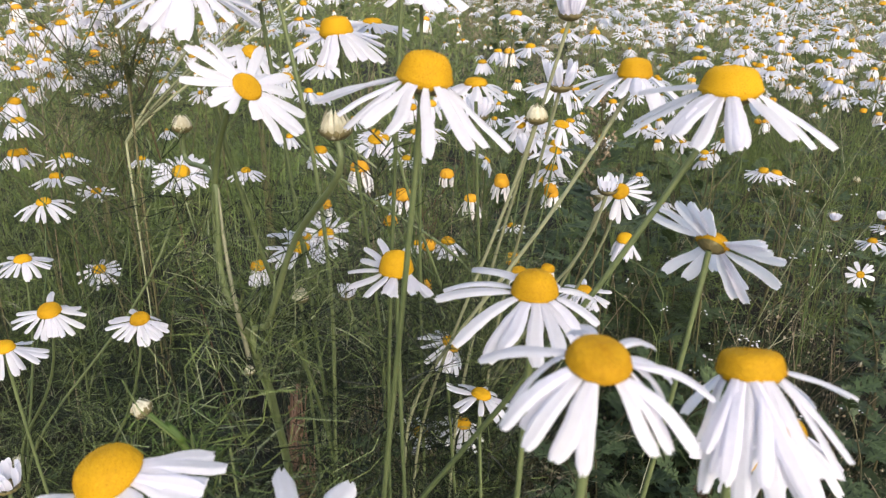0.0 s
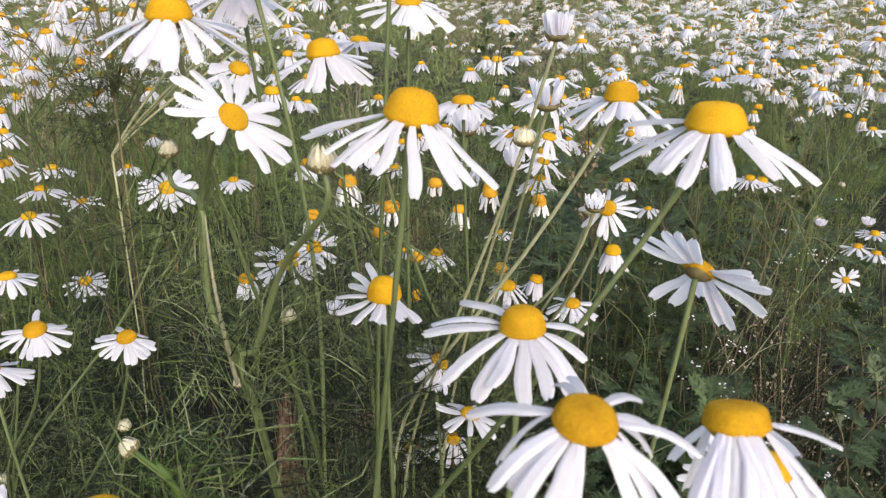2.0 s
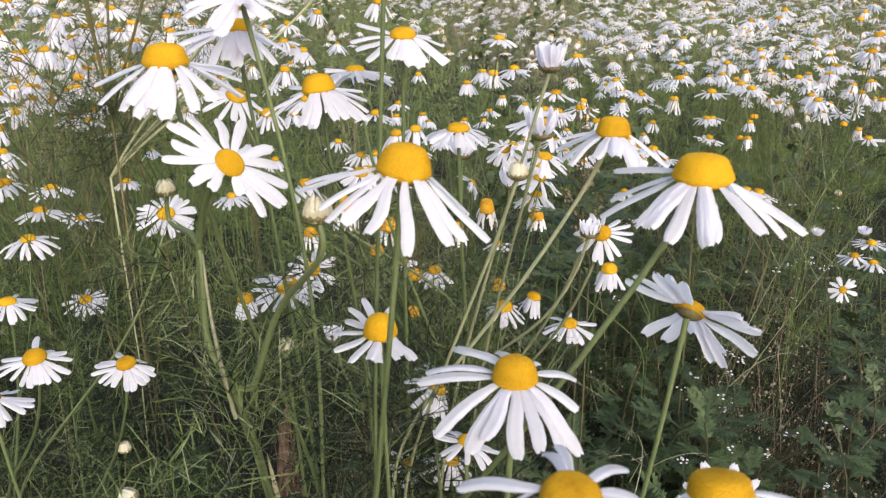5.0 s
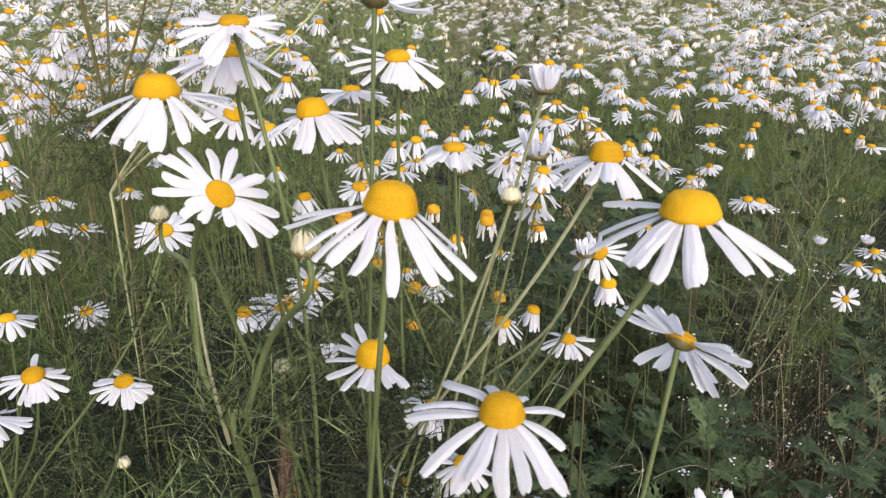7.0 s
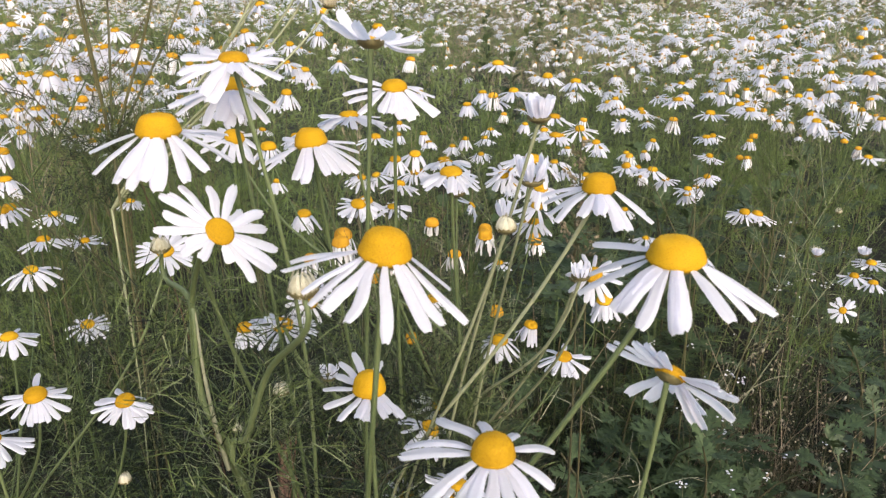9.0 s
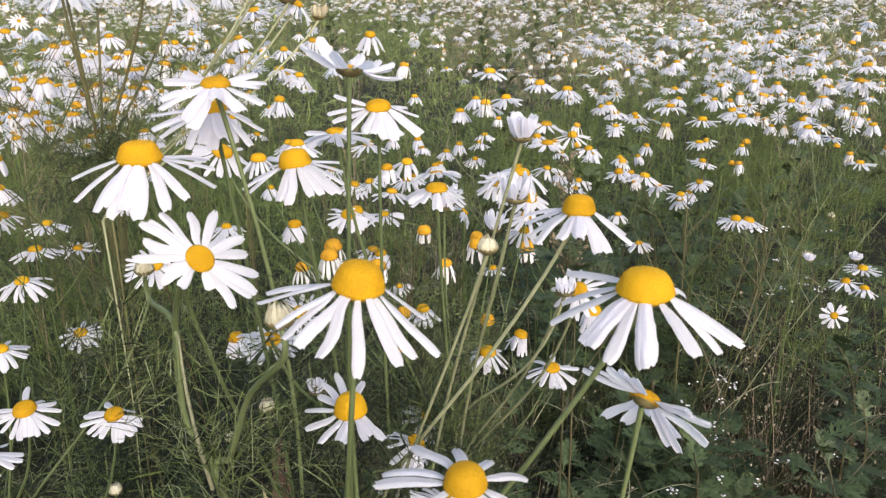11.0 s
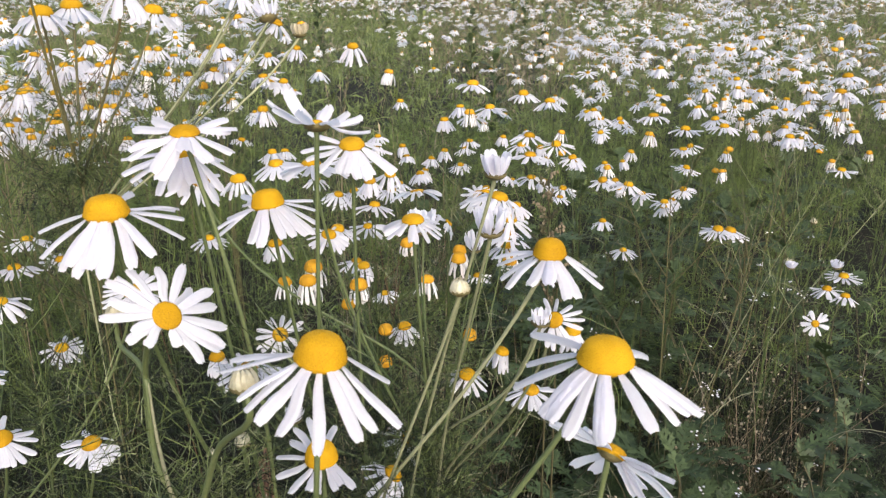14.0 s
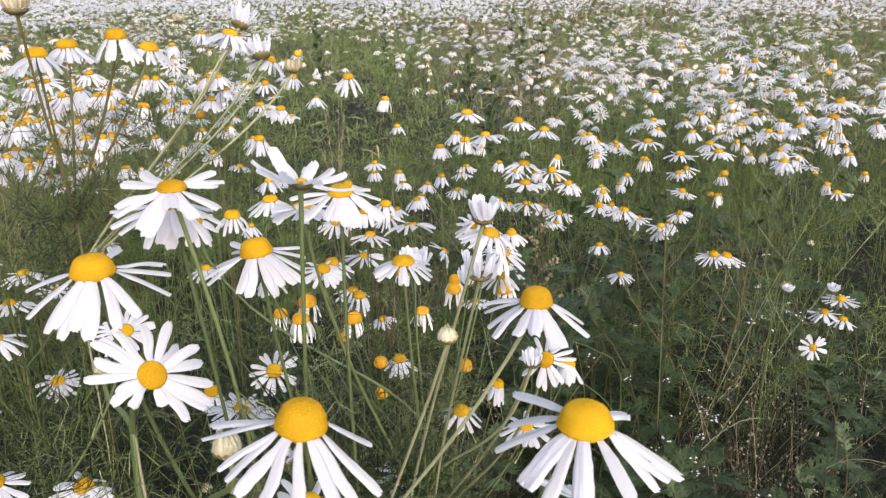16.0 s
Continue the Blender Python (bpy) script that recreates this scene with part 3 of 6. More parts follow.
def blades(name, count, near, far, tall, wide, slots, seed, label, dry=0.1, bunch=5, half=0.72):
    """Narrow bent blades in bunches, as one mass of stuff."""
    x, y, r = plan_points(count, near, far, half, seed)
    x, y = np.repeat(x, bunch), np.repeat(y, bunch)
    n = len(x)
    x, y = x + r.normal(0, 0.012 * tall / 0.3, n), y + r.normal(0, 0.012 * tall / 0.3, n)
    z = tall * r.uniform(0.45, 1.1, n) * (0.9 + 0.4 * np.repeat(patchy(x[::bunch], y[::bunch], 1.3, 4), bunch))
    az, bend = r.uniform(0, 6.283, n), r.uniform(0.1, 1.0, n) * z
    d = np.stack([np.cos(az), np.sin(az)], -1)
    w = wide * r.uniform(0.6, 1.3, n)
    s = np.stack([-d[:, 1], d[:, 0]], -1) * w[:, None] / 2
    v = np.zeros((n, 5, 3))
    v[:, 0, :2], v[:, 1, :2] = np.stack([x, y], -1) - s, np.stack([x, y], -1) + s
    v[:, :2, 2] = -0.02
    mid = np.stack([x, y], -1) + d * bend[:, None] * 0.35
    v[:, 2, :2], v[:, 3, :2] = mid + s * 0.8, mid - s * 0.8
    v[:, 2:4, 2] = z[:, None] * 0.62
    v[:, 4, :2], v[:, 4, 2] = np.stack([x, y], -1) + d * bend[:, None], z
    base = (np.arange(n) * 5)[:, None]
    heap = Heap()
    heap.v.append(v.reshape(-1, 3))
    heap.count = 5 * n
    mat = (r.random(n) < dry).astype(np.int32)
    heap.f += [base + np.array([[0, 1, 2, 3]]), base + np.array([[3, 2, 4]])]
    heap.m += [mat, mat]
    tagged(new(name, heap.mesh(name, slots)), label, "grass", kind="stuff")


blades("grass", 40, 1.0, 2.4, 0.18, 0.0014, [GRASS, STRAW], 41, "soft green grass blades among the weeds", 0.1)


def sprigs(name, count, near, far, size, wide, top, slots, seed, label, bunch=6, brown=0.3, half=0.72):
    """Short leaves in loose sprigs that point all ways, heaped into a rolling cover, as one mass of stuff."""
    x, y, r = plan_points(count, near, far, half, seed) if near is not None else ring_points(count, far, seed)
    count = len(x)
    hill = top * np.where((x > 0.08) & (y < 1.7), 0.62, 1.0) * (0.80 + 0.45 * patchy(x, y, 1.6, 21) + 0.30 * patchy(x, y, 4.5, 22))
    z = hill * r.uniform(0.25, 1.0, count) ** 0.6
    dull = (patchy(x, y, 0.8, 77) + 0.5 * patchy(x, y, 3.1, 78) + r.normal(0, 0.18, count) - 0.22 * (x < 0.08 * y)) > 0.42 - brown
    x, y, z, dull = (np.repeat(q, bunch) for q in (x, y, z, dull))
    n = len(x)
    at = np.stack([x, y, z], -1) + r.normal(0, size * 0.30, (n, 3))
    az, rise = r.uniform(0, 6.283, n), r.uniform(-0.3, 1.35, n)
    far_out = size * r.uniform(0.5, 1.3, n)
    way = np.stack([np.cos(az) * np.cos(rise), np.sin(az) * np.cos(rise), np.sin(rise)], -1)
    side = np.stack([-np.sin(az), np.cos(az), r.normal(0, 0.5, n)], -1) * (wide * r.uniform(0.5, 1.3, n))[:, None] / 2
    v = np.zeros((n, 5, 3))
    v[:, 0], v[:, 1] = at - side * 0.5, at + side * 0.5
    mid = at + way * far_out[:, None] * 0.55
    v[:, 2], v[:, 3] = mid + side, mid - side
    v[:, 4] = at + way * far_out[:, None]
    v[:, 4, 2] -= far_out * r.uniform(0.0, 0.35, n)
    v[..., 2] = np.maximum(v[..., 2], 0.01)
    base = (np.arange(n) * 5)[:, None]
    heap = Heap()
    heap.v.append(v.reshape(-1, 3))
    heap.count = 5 * n
    mat = dull.astype(np.int32)
    heap.f += [base + np.array([[0, 1, 2, 3]]), base + np.array([[3, 2, 4]])]
    heap.m += [mat, mat]
    tagged(new(name, heap.mesh(name, slots)), label, "weeds", kind="stuff")


sprigs("weeds", 11000, 1.0, 3.0, 0.036, 0.0015, 0.38, [GRASS, WEED], 45, "soft green leafy weeds between the daisies", 7, 0.18)
sprigs("weeds", 15000, 2.4, 8.0, 0.062, 0.0050, 0.46, [WEED, HAZY_DRY_WEED], 42, "green and olive brown weeds of the field", 7, 0.33)
sprigs("weeds", 12000, 7.5, 27.0, 0.16, 0.022, 0.44, [WEED, HAZY_DRY_WEED], 43, "far green and olive brown weeds of the field", 6, 0.46)
sprigs("weeds", 9000, 26.0, 110.0, 0.40, 0.10, 0.40, [WEED, HAZY_DRY_WEED], 44, "far green and brown weeds towards the horizon", 5, 0.6)
sprigs("weeds", 13000, None, 6.5, 0.14, 0.020, 0.42, [WEED, OLIVE], 47, "green and olive brown weeds all round the field", 5, 0.15)
blades("grass", 300, 1.6, 8.0, 0.46, 0.0020, [WEED, OLIVE], 46, "thin grass and dry stalks among the daisies", 0.5, 3)


# ---- the far field of flowers ----
def simple_head(petals, fall, length=0.0178, r=0.0041, bend=8):
    """A small daisy head: a ring of petals (slot 0) and a domed disc (slot 1)."""
    ring, dome = Heap(), Heap()
    for k in range(petals):
        v, f = petal_shape(length * (0.9 + 0.2 * (k % 3) / 2), length * 0.30, fall - 8 + 9 * ((k * 7) % 3 - 1), fall + bend, 0.15 * ((k % 3) - 1), 3, 0.0)
        v = v.reshape(3, 5, 3)[:, [0, 2, 4]].reshape(-1, 3)
        f = np.array([[0, 1, 4, 3], [1, 2, 5, 4], [3, 4, 7, 6], [4, 5, 8, 7]])
        ring.many(v, f, [np.array(Matrix.Rotation(math.tau * k / petals, 4, "Z") @ Matrix.Translation((r * 0.8, 0, 0)))])
    p = disc_profile(r, r * 0.85, 4)
    p[-1, 0] = r * 0.05
    dome.add(*lathe(p, 8))
    return merged(ring), merged(dome)


HEADS = [simple_head(12, 16), simple_head(13, 28), simple_head(11, 8), simple_head(12, 42), simple_head(10, 68, 0.013)]


def far_head(fall):
    """A head for the far field: a few broad petals and a low cone."""
    ring, dome = Heap(), Heap()
    for k in range(5):
        a, b = math.tau * k / 5, math.tau * (k + 0.78) / 5
        c = math.cos(radians(fall))
        s = math.sin(radians(fall))
        out = 0.0225
        ring.add([[0.005 * math.cos(a), 0.005 * math.sin(a), 0], [0.005 * math.cos(b), 0.005 * math.sin(b), 0], [out * c * math.cos(b), out * c * math.sin(b), -out * s], [out * c * math.cos(a), out * c * math.sin(a), -out * s]], [[0, 1, 2, 3]])
    dome.add([[0.0037, 0, 0], [0, 0.0037, 0], [-0.0037, 0, 0], [0, -0.0037, 0], [0, 0, 0.0025]], [[0, 1, 4], [1, 2, 4], [2, 3, 4], [3, 0, 4]])
    return merged(ring), merged(dome)


MID_HEADS = [simple_head(8, 14, 0.019, 0.0036), simple_head(8, 24, 0.019, 0.0036), simple_head(8, 6, 0.019, 0.0034), simple_head(7, 40, 0.018, 0.0036), simple_head(6, 66, 0.012)]
FAR_HEADS = [far_head(10), far_head(22), far_head(40)]


def zone(x, y):
    """How thick the flowers stand: a green gap ahead, crowds to both sides and far off."""
    u = x / (y + 0.02)
    d = np.ones(len(x))
    d[(u > -0.36) & (u < 0.02) & (y < 2.3)] = 0.10
    d[(u > -0.36) & (u < 0.06) & (y >= 2.3) & (y < 4.6)] = 0.6
    d[(u >= 0.02) & (u < 0.22) & (y > 1.5) & (y < 2.6)] = 0.22
    d[(u < -0.30) & (y >= 2.3) & (y < 5.0)] = 0.55
    return d


def flower_field(name, count, near, far, heads, seed, label, tall=(0.42, 0.66), grow=1.0, stems=3, half=0.72, keep=None, spot=None, crowd=5, fan=0.075):
    """Scattered daisies on thin stems, denser in some patches, as one mass of stuff."""
    x, y, r = plan_points(count, near, far, half, seed) if near is not None else ring_points(count, far, seed)
    count = len(x)
    thick_patch = patchy(x, y, 0.9, 12) + 0.6 * patchy(x, y, 2.7, 5) + 0.7 * patchy(x, y, 0.25, 8)
    ok = r.random(count) < np.clip(0.34 + thick_patch * 2.6, 0.04, 1) * zone(x, y)
    if keep is not None:
        ok &= keep(x, y, r)
    if spot is not None:
        x, y = r.normal(spot[0], spot[2] * 0.7, count), r.normal(spot[1], spot[3] * 0.7, count)
        ok = y > 0.9
    x, y = x[ok], y[ok]
    rise = r.uniform(*tall, len(x)) + 0.05 * patchy(x, y, 0.7, 2)
    # Each plant carries several heads that fan out from its middle.
    heads_on = r.integers(2, 2 * crowd, len(x))
    root_x, root_y, rise = (np.repeat(q, heads_on) for q in (x, y, rise))
    n = len(root_x)
    x, y, z = root_x + r.normal(0, fan, n), root_y + r.normal(0, fan, n), rise + r.normal(0, 0.035, n)
    m = turn_to(np.stack([np.ones(n), r.normal(0, 1, n), r.normal(0, 0.26, n)], -1), r.normal(0, 0.38, n))
    size = r.uniform(0.8, 1.15, n) * grow
    m[:, :3, :3] *= size[:, None, None]
    m[:, :3, 3] = np.stack([x, y, z], -1)
    which = r.integers(0, len(heads), n)
    heap = Heap()
    for q, (ring, dome) in enumerate(heads):
        part_of = m[which == q]
        heap.many(*ring, part_of[::1], 0 if q < 4 else 3)
        heap.many(*dome, part_of, 1 if q < 4 else 4)
    w = 0.0004 * grow
    foot = np.stack([root_x, root_y, np.full(n, -0.02)], -1)
    head = np.stack([x, y, z - 0.001], -1)
    fork = foot + (head - foot) * (0.12, 0.12, 0.45) + r.normal(0, 0.006, (n, 3))
    for k in range(stems):
        a, b = 2.094 * k, 2.094 * (k + 1)
        off_a, off_b = w * np.array([math.cos(a), math.sin(a), 0]), w * np.array([math.cos(b), math.sin(b), 0])
        for low, high in ((foot, fork), (fork, head)):
            quad = np.stack([low + off_a, low + off_b, high + off_b, high + off_a], 1)
            heap.v.append(quad.reshape(-1, 3))
            heap.f.append(heap.count + np.arange(4 * n).reshape(-1, 4))
            heap.m.append(np.full(n, 2, np.int32))
            heap.count += 4 * n
    tagged(new(name, heap.mesh(name, [PETAL, DISC, WEED, PETAL_OLD, DISC_OLD])), label, "flowers", kind="stuff")


def mid_gap(x, y, r):
    """Close patches of flowers, with low green ground between them near the camera."""
    low = ((np.abs(x - 0.75) < 0.45) & (y < 1.05)) | ((np.abs(x - 0.22) < 0.24) & (y < 1.75)) | ((x > -0.35) & (x < 0.25) & (y < 1.5)) | (y < 1.0)
    return ~low | (r.random(len(x)) < 0.10)


flower_field("daisy_field", 420, 0.95, 3.2, HEADS, 51, "white daisies with yellow discs standing close across the field", grow=1.0, keep=mid_gap)
flower_field("daisy_patch", 26, 0.9, 2.4, HEADS, 65, "crowded patch of white daisies with hanging petals", (0.48, 0.66), 1.15, spot=(-0.75, 1.5, 0.30, 0.35), crowd=5)
flower_field("daisy_patch", 56, 1.4, 3.2, HEADS, 63, "crowded patch of white daisies in mid field", (0.44, 0.64), 1.05, spot=(0.95, 2.1, 0.5, 0.4))
flower_field("daisy_patch", 46, 2.4, 4.2, MID_HEADS, 66, "crowded white daisies beyond the leafy weeds", (0.46, 0.66), 1.15, spot=(1.30, 3.2, 0.6, 0.5))
flower_field("daisy_field", 2600, None, 6.5, FAR_HEADS, 55, "white daisies of the surrounding field", (0.40, 0.62), 1.0, 0)
flower_field("daisy_field", 1050, 3.0, 8.0, MID_HEADS, 52, "white daisies further back in the field", (0.40, 0.66), 1.15, 1, crowd=6, fan=0.11)
flower_field("daisy_field", 4000, 7.8, 30.0, FAR_HEADS, 53, "far white daisies of the field", (0.42, 0.68), 1.75, 0, crowd=6, fan=0.2)
flower_field("daisy_field", 3000, 29.0, 110.0, FAR_HEADS, 54, "far white daisies towards the horizon", (0.45, 0.72), 4.5, 0, crowd=6, fan=0.6)


# ---- daisies close to the camera ----
# The stems of one plant part at a joint, and again higher up.
TRUNK = ((-0.030, 0.285, 0.0), (-0.060, 0.245, 0.500), (-0.070, 0.238, 0.588))
BRANCH = (*TRUNK, (-0.079, 0.239, 0.616), (-0.078, 0.240, 0.652))
# Where the tall stems of two plants part.
FORK_A, FORK_B = (-0.226, 0.530, 0.640), (-0.234, 0.530, 0.599)
daisy(0.0655, 0.1718, 0.6956, r=0.0072, h=0.76, petals=16, length=0.021, width=0.0042, droop=31, sag=6, down=(-0.50, 0.05), thick=0.0009, leaves=1, blunt=7, taper=0.3, spread=9, jitter=0.22, bend=6, rays=((120, 11, 22.1), (132, 28, 21.1), (159, 35, 20.8), (-149, 24, 17.7), (-138, 21, 17.8), (-126, 27, 19.4), (-109, 27, 19.5), (-99, 25, 19.1), (-67, 20, 17.2), (-34, 37, 17.7), (-31, 29, 18.1), (-7, 31, 21.2), (41, 27, 21.1)))
daisy(-0.0045, 0.1716, 0.6983, r=0.0066, h=1.0, petals=15, length=0.0204, width=0.0035, droop=37, sag=4, tilt=9, toward=0, down=(-0.10, 0.10), thick=0.0009, leaves=1, gaps=0.0, spread=8, taper=0.28, blunt=5, jitter=0.25, bend=5, rays=((170, 26, 21.8), (-160, 33, 16.9), (-155, 42, 17.1), (-119, 30, 17.8), (-107, 29, 18.3), (-84, 35, 20.1), (-62, 34, 19.5), (-44, 33, 18.3), (-15, 31, 20.9), (36, 36, 21), (159, 24, 21.6)))
daisy(-0.0788, 0.2344, 0.7161, r=0.007, h=0.85, petals=27, length=0.0196, width=0.0043, droop=32, sag=6, down=(0.12, 0.05), base=(0.025, 0.066), leaves=1, blunt=6, taper=0.3, spread=11, jitter=0.3, rays=((169, 20, 20), (-149, 32, 18), (-114, 29, 19.3), (-103, 28, 19.2), (-97, 34, 20.4), (-81, 27, 19.1), (-77, 36, 20.9), (-68, 36, 20.7), (-42, 33, 20), (-31, 30, 19.6), (27, 36, 19.6), (44, 19, 20.4), (60, 14, 20.4), (93, -1, 21.1)))
daisy(-0.0437, 0.3022, 0.6977, r=0.0068, h=0.95, petals=21, length=0.0170, width=0.0046, droop=44, sag=6, tilt=8, toward=150, down=(0.08, 0.10), leaves=2, blunt=5, taper=0.25, rays=((128, -5, 18.3), (129, 5, 17.2), (-168, 19, 18.2), (-168, 28, 18.3), (-109, 40, 17), (-95, 43, 17.7), (-85, 41, 17.3), (-66, 39, 16.8), (-53, 38, 16.7), (-42, 44, 18.1), (-20, 45, 18.5), (9, 40, 16.4), (46, 13, 16.8), (36, 26, 16.5), (158, 14, 16.8)))
daisy(0.0680, 0.2710, 0.6857, r=0.0064, h=0.95, petals=15, length=0.0178, width=0.0046, droop=38, sag=8, down=(-0.45, 0.10), leaves=1, bark=PALE_STEM, blunt=5, taper=0.25, rays=((142, 16, 19.1), (146, 25, 18.6), (173, 34, 16.4), (-156, 32, 17.3), (-120, 16, 16), (-105, 14, 16), (-97, 11, 16), (-75, 33, 17.7), (-65, 32, 17.5), (-24, 35, 19.1), (10, 36, 18.3)))
daisy(-0.0569, 0.2143, 0.6875, r=0.0046, h=0.3, petals=15, length=0.0155, width=0.0037, droop=14, sag=12, tilt=53, toward=-38, via=BRANCH, dead=((-0.0715, 0.236, 0.586), (-0.0735, 0.234, 0.607), (-0.0755, 0.235, 0.630), (-0.0765, 0.238, 0.650)), leaves=2, spread=10, jitter=0.25, rays=((158, 14, 16.5), (148, 16, 15.5), (131, 16, 15.9), (102, 19, 15.5), (82, 11, 16.8), (56, 27, 15.2), (48, 11, 16.8), (32, 15, 16.2), (9, 9, 17.6), (-9, 9, 17.8), (-20, 13, 16.8), (-35, 16, 15), (-57, 12, 6.4), (-111, -3, 8.3), (-133, 2, 10.9), (-144, 1, 8.2), (-167, 13, 15.1), (176, 15, 13.1)))
daisy(0.0145, 0.3662, 0.6669, r=0.0058, h=0.55, petals=18, length=0.0125, width=0.0036, droop=18, sag=14, down=(0.02, 0.05), leaves=1)
daisy(-0.0102, 0.3252, 0.7151, r=0.0056, h=0.6, petals=17, length=0.0135, width=0.0046, droop=22, sag=16, tilt=8, toward=-90, down=(-0.03, 0.02), leaves=1, rays=((157, -9, 17.5), (179, 6, 17.6), (-174, 18, 16.3), (-144, 30, 15.7), (-114, 25, 13.8), (-89, 23, 13.4), (-76, 32, 15.3), (-69, 35, 16.1), (-57, 29, 14.7), (-24, 34, 18), (-15, 30, 18.1), (44, 16, 13.6), (17, 21, 13.7)))
daisy(-0.0621, 0.2677, 0.7330, r=0.0052, h=0.5, petals=19, length=0.0155, width=0.0052, droop=10, sag=16, tilt=6, toward=-60, down=(0.22, 0.0), base=(0.008, 0.032), leaves=1, rays=((159, 3, 16.3), (140, -1, 16.4), (-143, 11, 15.3), (-140, 21, 17.3), (-112, 26, 17.7), (-99, 32, 18.7), (-61, 19, 16.4), (-51, 17, 16.2), (-18, 15, 15.9), (45, 12, 15.9), (55, 6, 16.1), (65, -5, 16.8), (-75, -2, 15.4)))
daisy(-0.0711, 0.2907, 0.7210, r=0.0056, h=0.7, petals=22, length=0.0165, width=0.005, droop=28, sag=12, down=(0.08, 0.10), base=(0.017, 0.009), leaves=1, spread=14, rays=((-173, 5, 18.6), (-163, 16, 18.7), (-160, 28, 17.9), (-111, 37, 18.4), (-86, 31, 17.1), (-76, 36, 18), (-66, 26, 16.5), (-50, 32, 17.4), (-26, 38, 18.6), (3, 31, 16.3), (56, 24, 16.7), (159, 22, 16.8)))
daisy(-0.0121, 0.2411, 0.7402, r=0.005, h=0.25, petals=22, length=0.0122, width=0.0044, droop=-24, sag=4, tilt=16, toward=80, down=(-0.06, 0.0), thick=0.0008, leaves=1, bend=-14, rays=((-157, -33, 12.5), (136, -47, 15.6), (125, -49, 16.1), (110, -39, 14.1), (94, -35, 13.4), (82, -29, 12.6), (59, -23, 11.9), (35, -23, 11.9), (12, 6, 12.9), (33, -12, 11.9), (-137, -20, 11.4), (-100, -15, 11), (-58, -3, 11.2)))
daisy(0.0777, 0.2008, 0.6454, r=0.0050, h=0.5, petals=18, length=0.0150, width=0.0044, droop=10, sag=12, tilt=49, toward=50, down=(-0.10, -0.02), thick=0.0009, leaves=1, spread=12, jitter=0.28, rays=((-176, 6, 16.8), (-155, 0, 16.9), (-137, -1, 16.5), (-128, 2, 16.1), (-112, 3, 15.9), (112, 20, 17), (86, 16, 16.2), (71, -5, 14.8), (42, 19, 16.9), (29, 24, 18.1), (35, 12, 15.8), (-9, 12, 17.6), (-31, 3, 17), (-48, 8, 15.6), (-56, 7, 15.8)))
daisy(0.0205, 0.1549, 0.6519, r=0.0055, h=0.95, petals=17, length=0.0172, width=0.0041, droop=24, sag=30, down=(-0.02, 0.05), spread=13, thick=0.0009, leaves=1, blunt=5, taper=0.24, jitter=0.15, bend=20, rays=((120, 3, 19.2), (151, 10, 19), (167, 11, 19.8), (-149, 26, 19.4), (-122, 26, 18), (-113, 21, 15.9), (-95, 25, 17.3), (-74, 24, 17.1), (-56, 22, 16.1), (-50, 27, 19.4), (-18, 29, 11.9), (32, 22, 17.2), (64, 20, 17.3), (90, 15, 17.6)))
daisy(0.0208, 0.0876, 0.6709, r=0.0046, h=0.58, petals=24, length=0.0130, width=0.0026, droop=40, sag=30, tilt=10, toward=-60, down=(-0.02, 0.0), thick=0.0009, spread=9, blunt=6, taper=0.2, jitter=0.35, bend=22, rays=((151, 30, 15.2), (136, 59, 14.5), (-164, 39, 8.3), (-158, 37, 12.9), (-148, 36, 10.7), (-136, 35, 12.5), (-107, 35, 12.6), (-113, 34, 12), (-57, 38, 11), (-43, 37, 11.7), (-37, 24, 13.2), (3, 47, 13.9), (18, 47, 14.2), (5, 23, 15.7), (27, 30, 14.6), (48, 23, 14.8), (79, 25, 14.6), (89, 28, 14.5)))
daisy(0.0456, 0.0969, 0.6647, r=0.005, h=0.7, petals=23, length=0.0165, width=0.0028, droop=66, sag=8, down=(-0.06, 0.0), thick=0.0009, spread=11, blunt=8, taper=0.16, tilt=20, toward=90, bend=12, rays=((108, 42, 16.3), (109, 53, 17.1), (-143, 46, 12.7), (-141, 56, 17.8), (-128, 53, 16), (-122, 58, 19.3), (-110, 58, 18.9), (-101, 58, 18.7), (-94, 53, 16), (16, 21, 16.9), (-34, 51, 14.8), (-37, 59, 15.4), (-85, 56, 17.3), (-77, 52, 15.1), (-136, 51, 14.9), (35, 28, 16.1)))
daisy(-0.0578, 0.1026, 0.6405, r=0.0060, h=0.8, petals=15, length=0.0135, width=0.004, droop=36, sag=6, tilt=22, toward=200, down=(0.10, 0.0), thick=0.0010, spread=8, bend=9, rays=((24, 31, 12.6), (12, 31, 14.7), (-6, 27, 12.2), (-13, 27, 12.7), (-22, 26, 12.4), (-63, 16, 8.6), (-136, 29, 5.5), (-151, -27, 7.4), (-47, 18, 9.6)))
daisy(-0.0236, 0.0907, 0.6359, r=0.0055, h=0.7, petals=15, length=0.0140, width=0.0046, droop=12, sag=16, down=(0.02, 0.0), thick=0.0010, bend=6, rays=((105, -1, 16.5), (68, 0, 13.5), (150, 6, 15), (25, 8, 15), (-15, 10, 16), (-50, 12, 16), (-85, 14, 16), (-120, 12, 16), (-160, 8, 16), (178, 6, 15)))
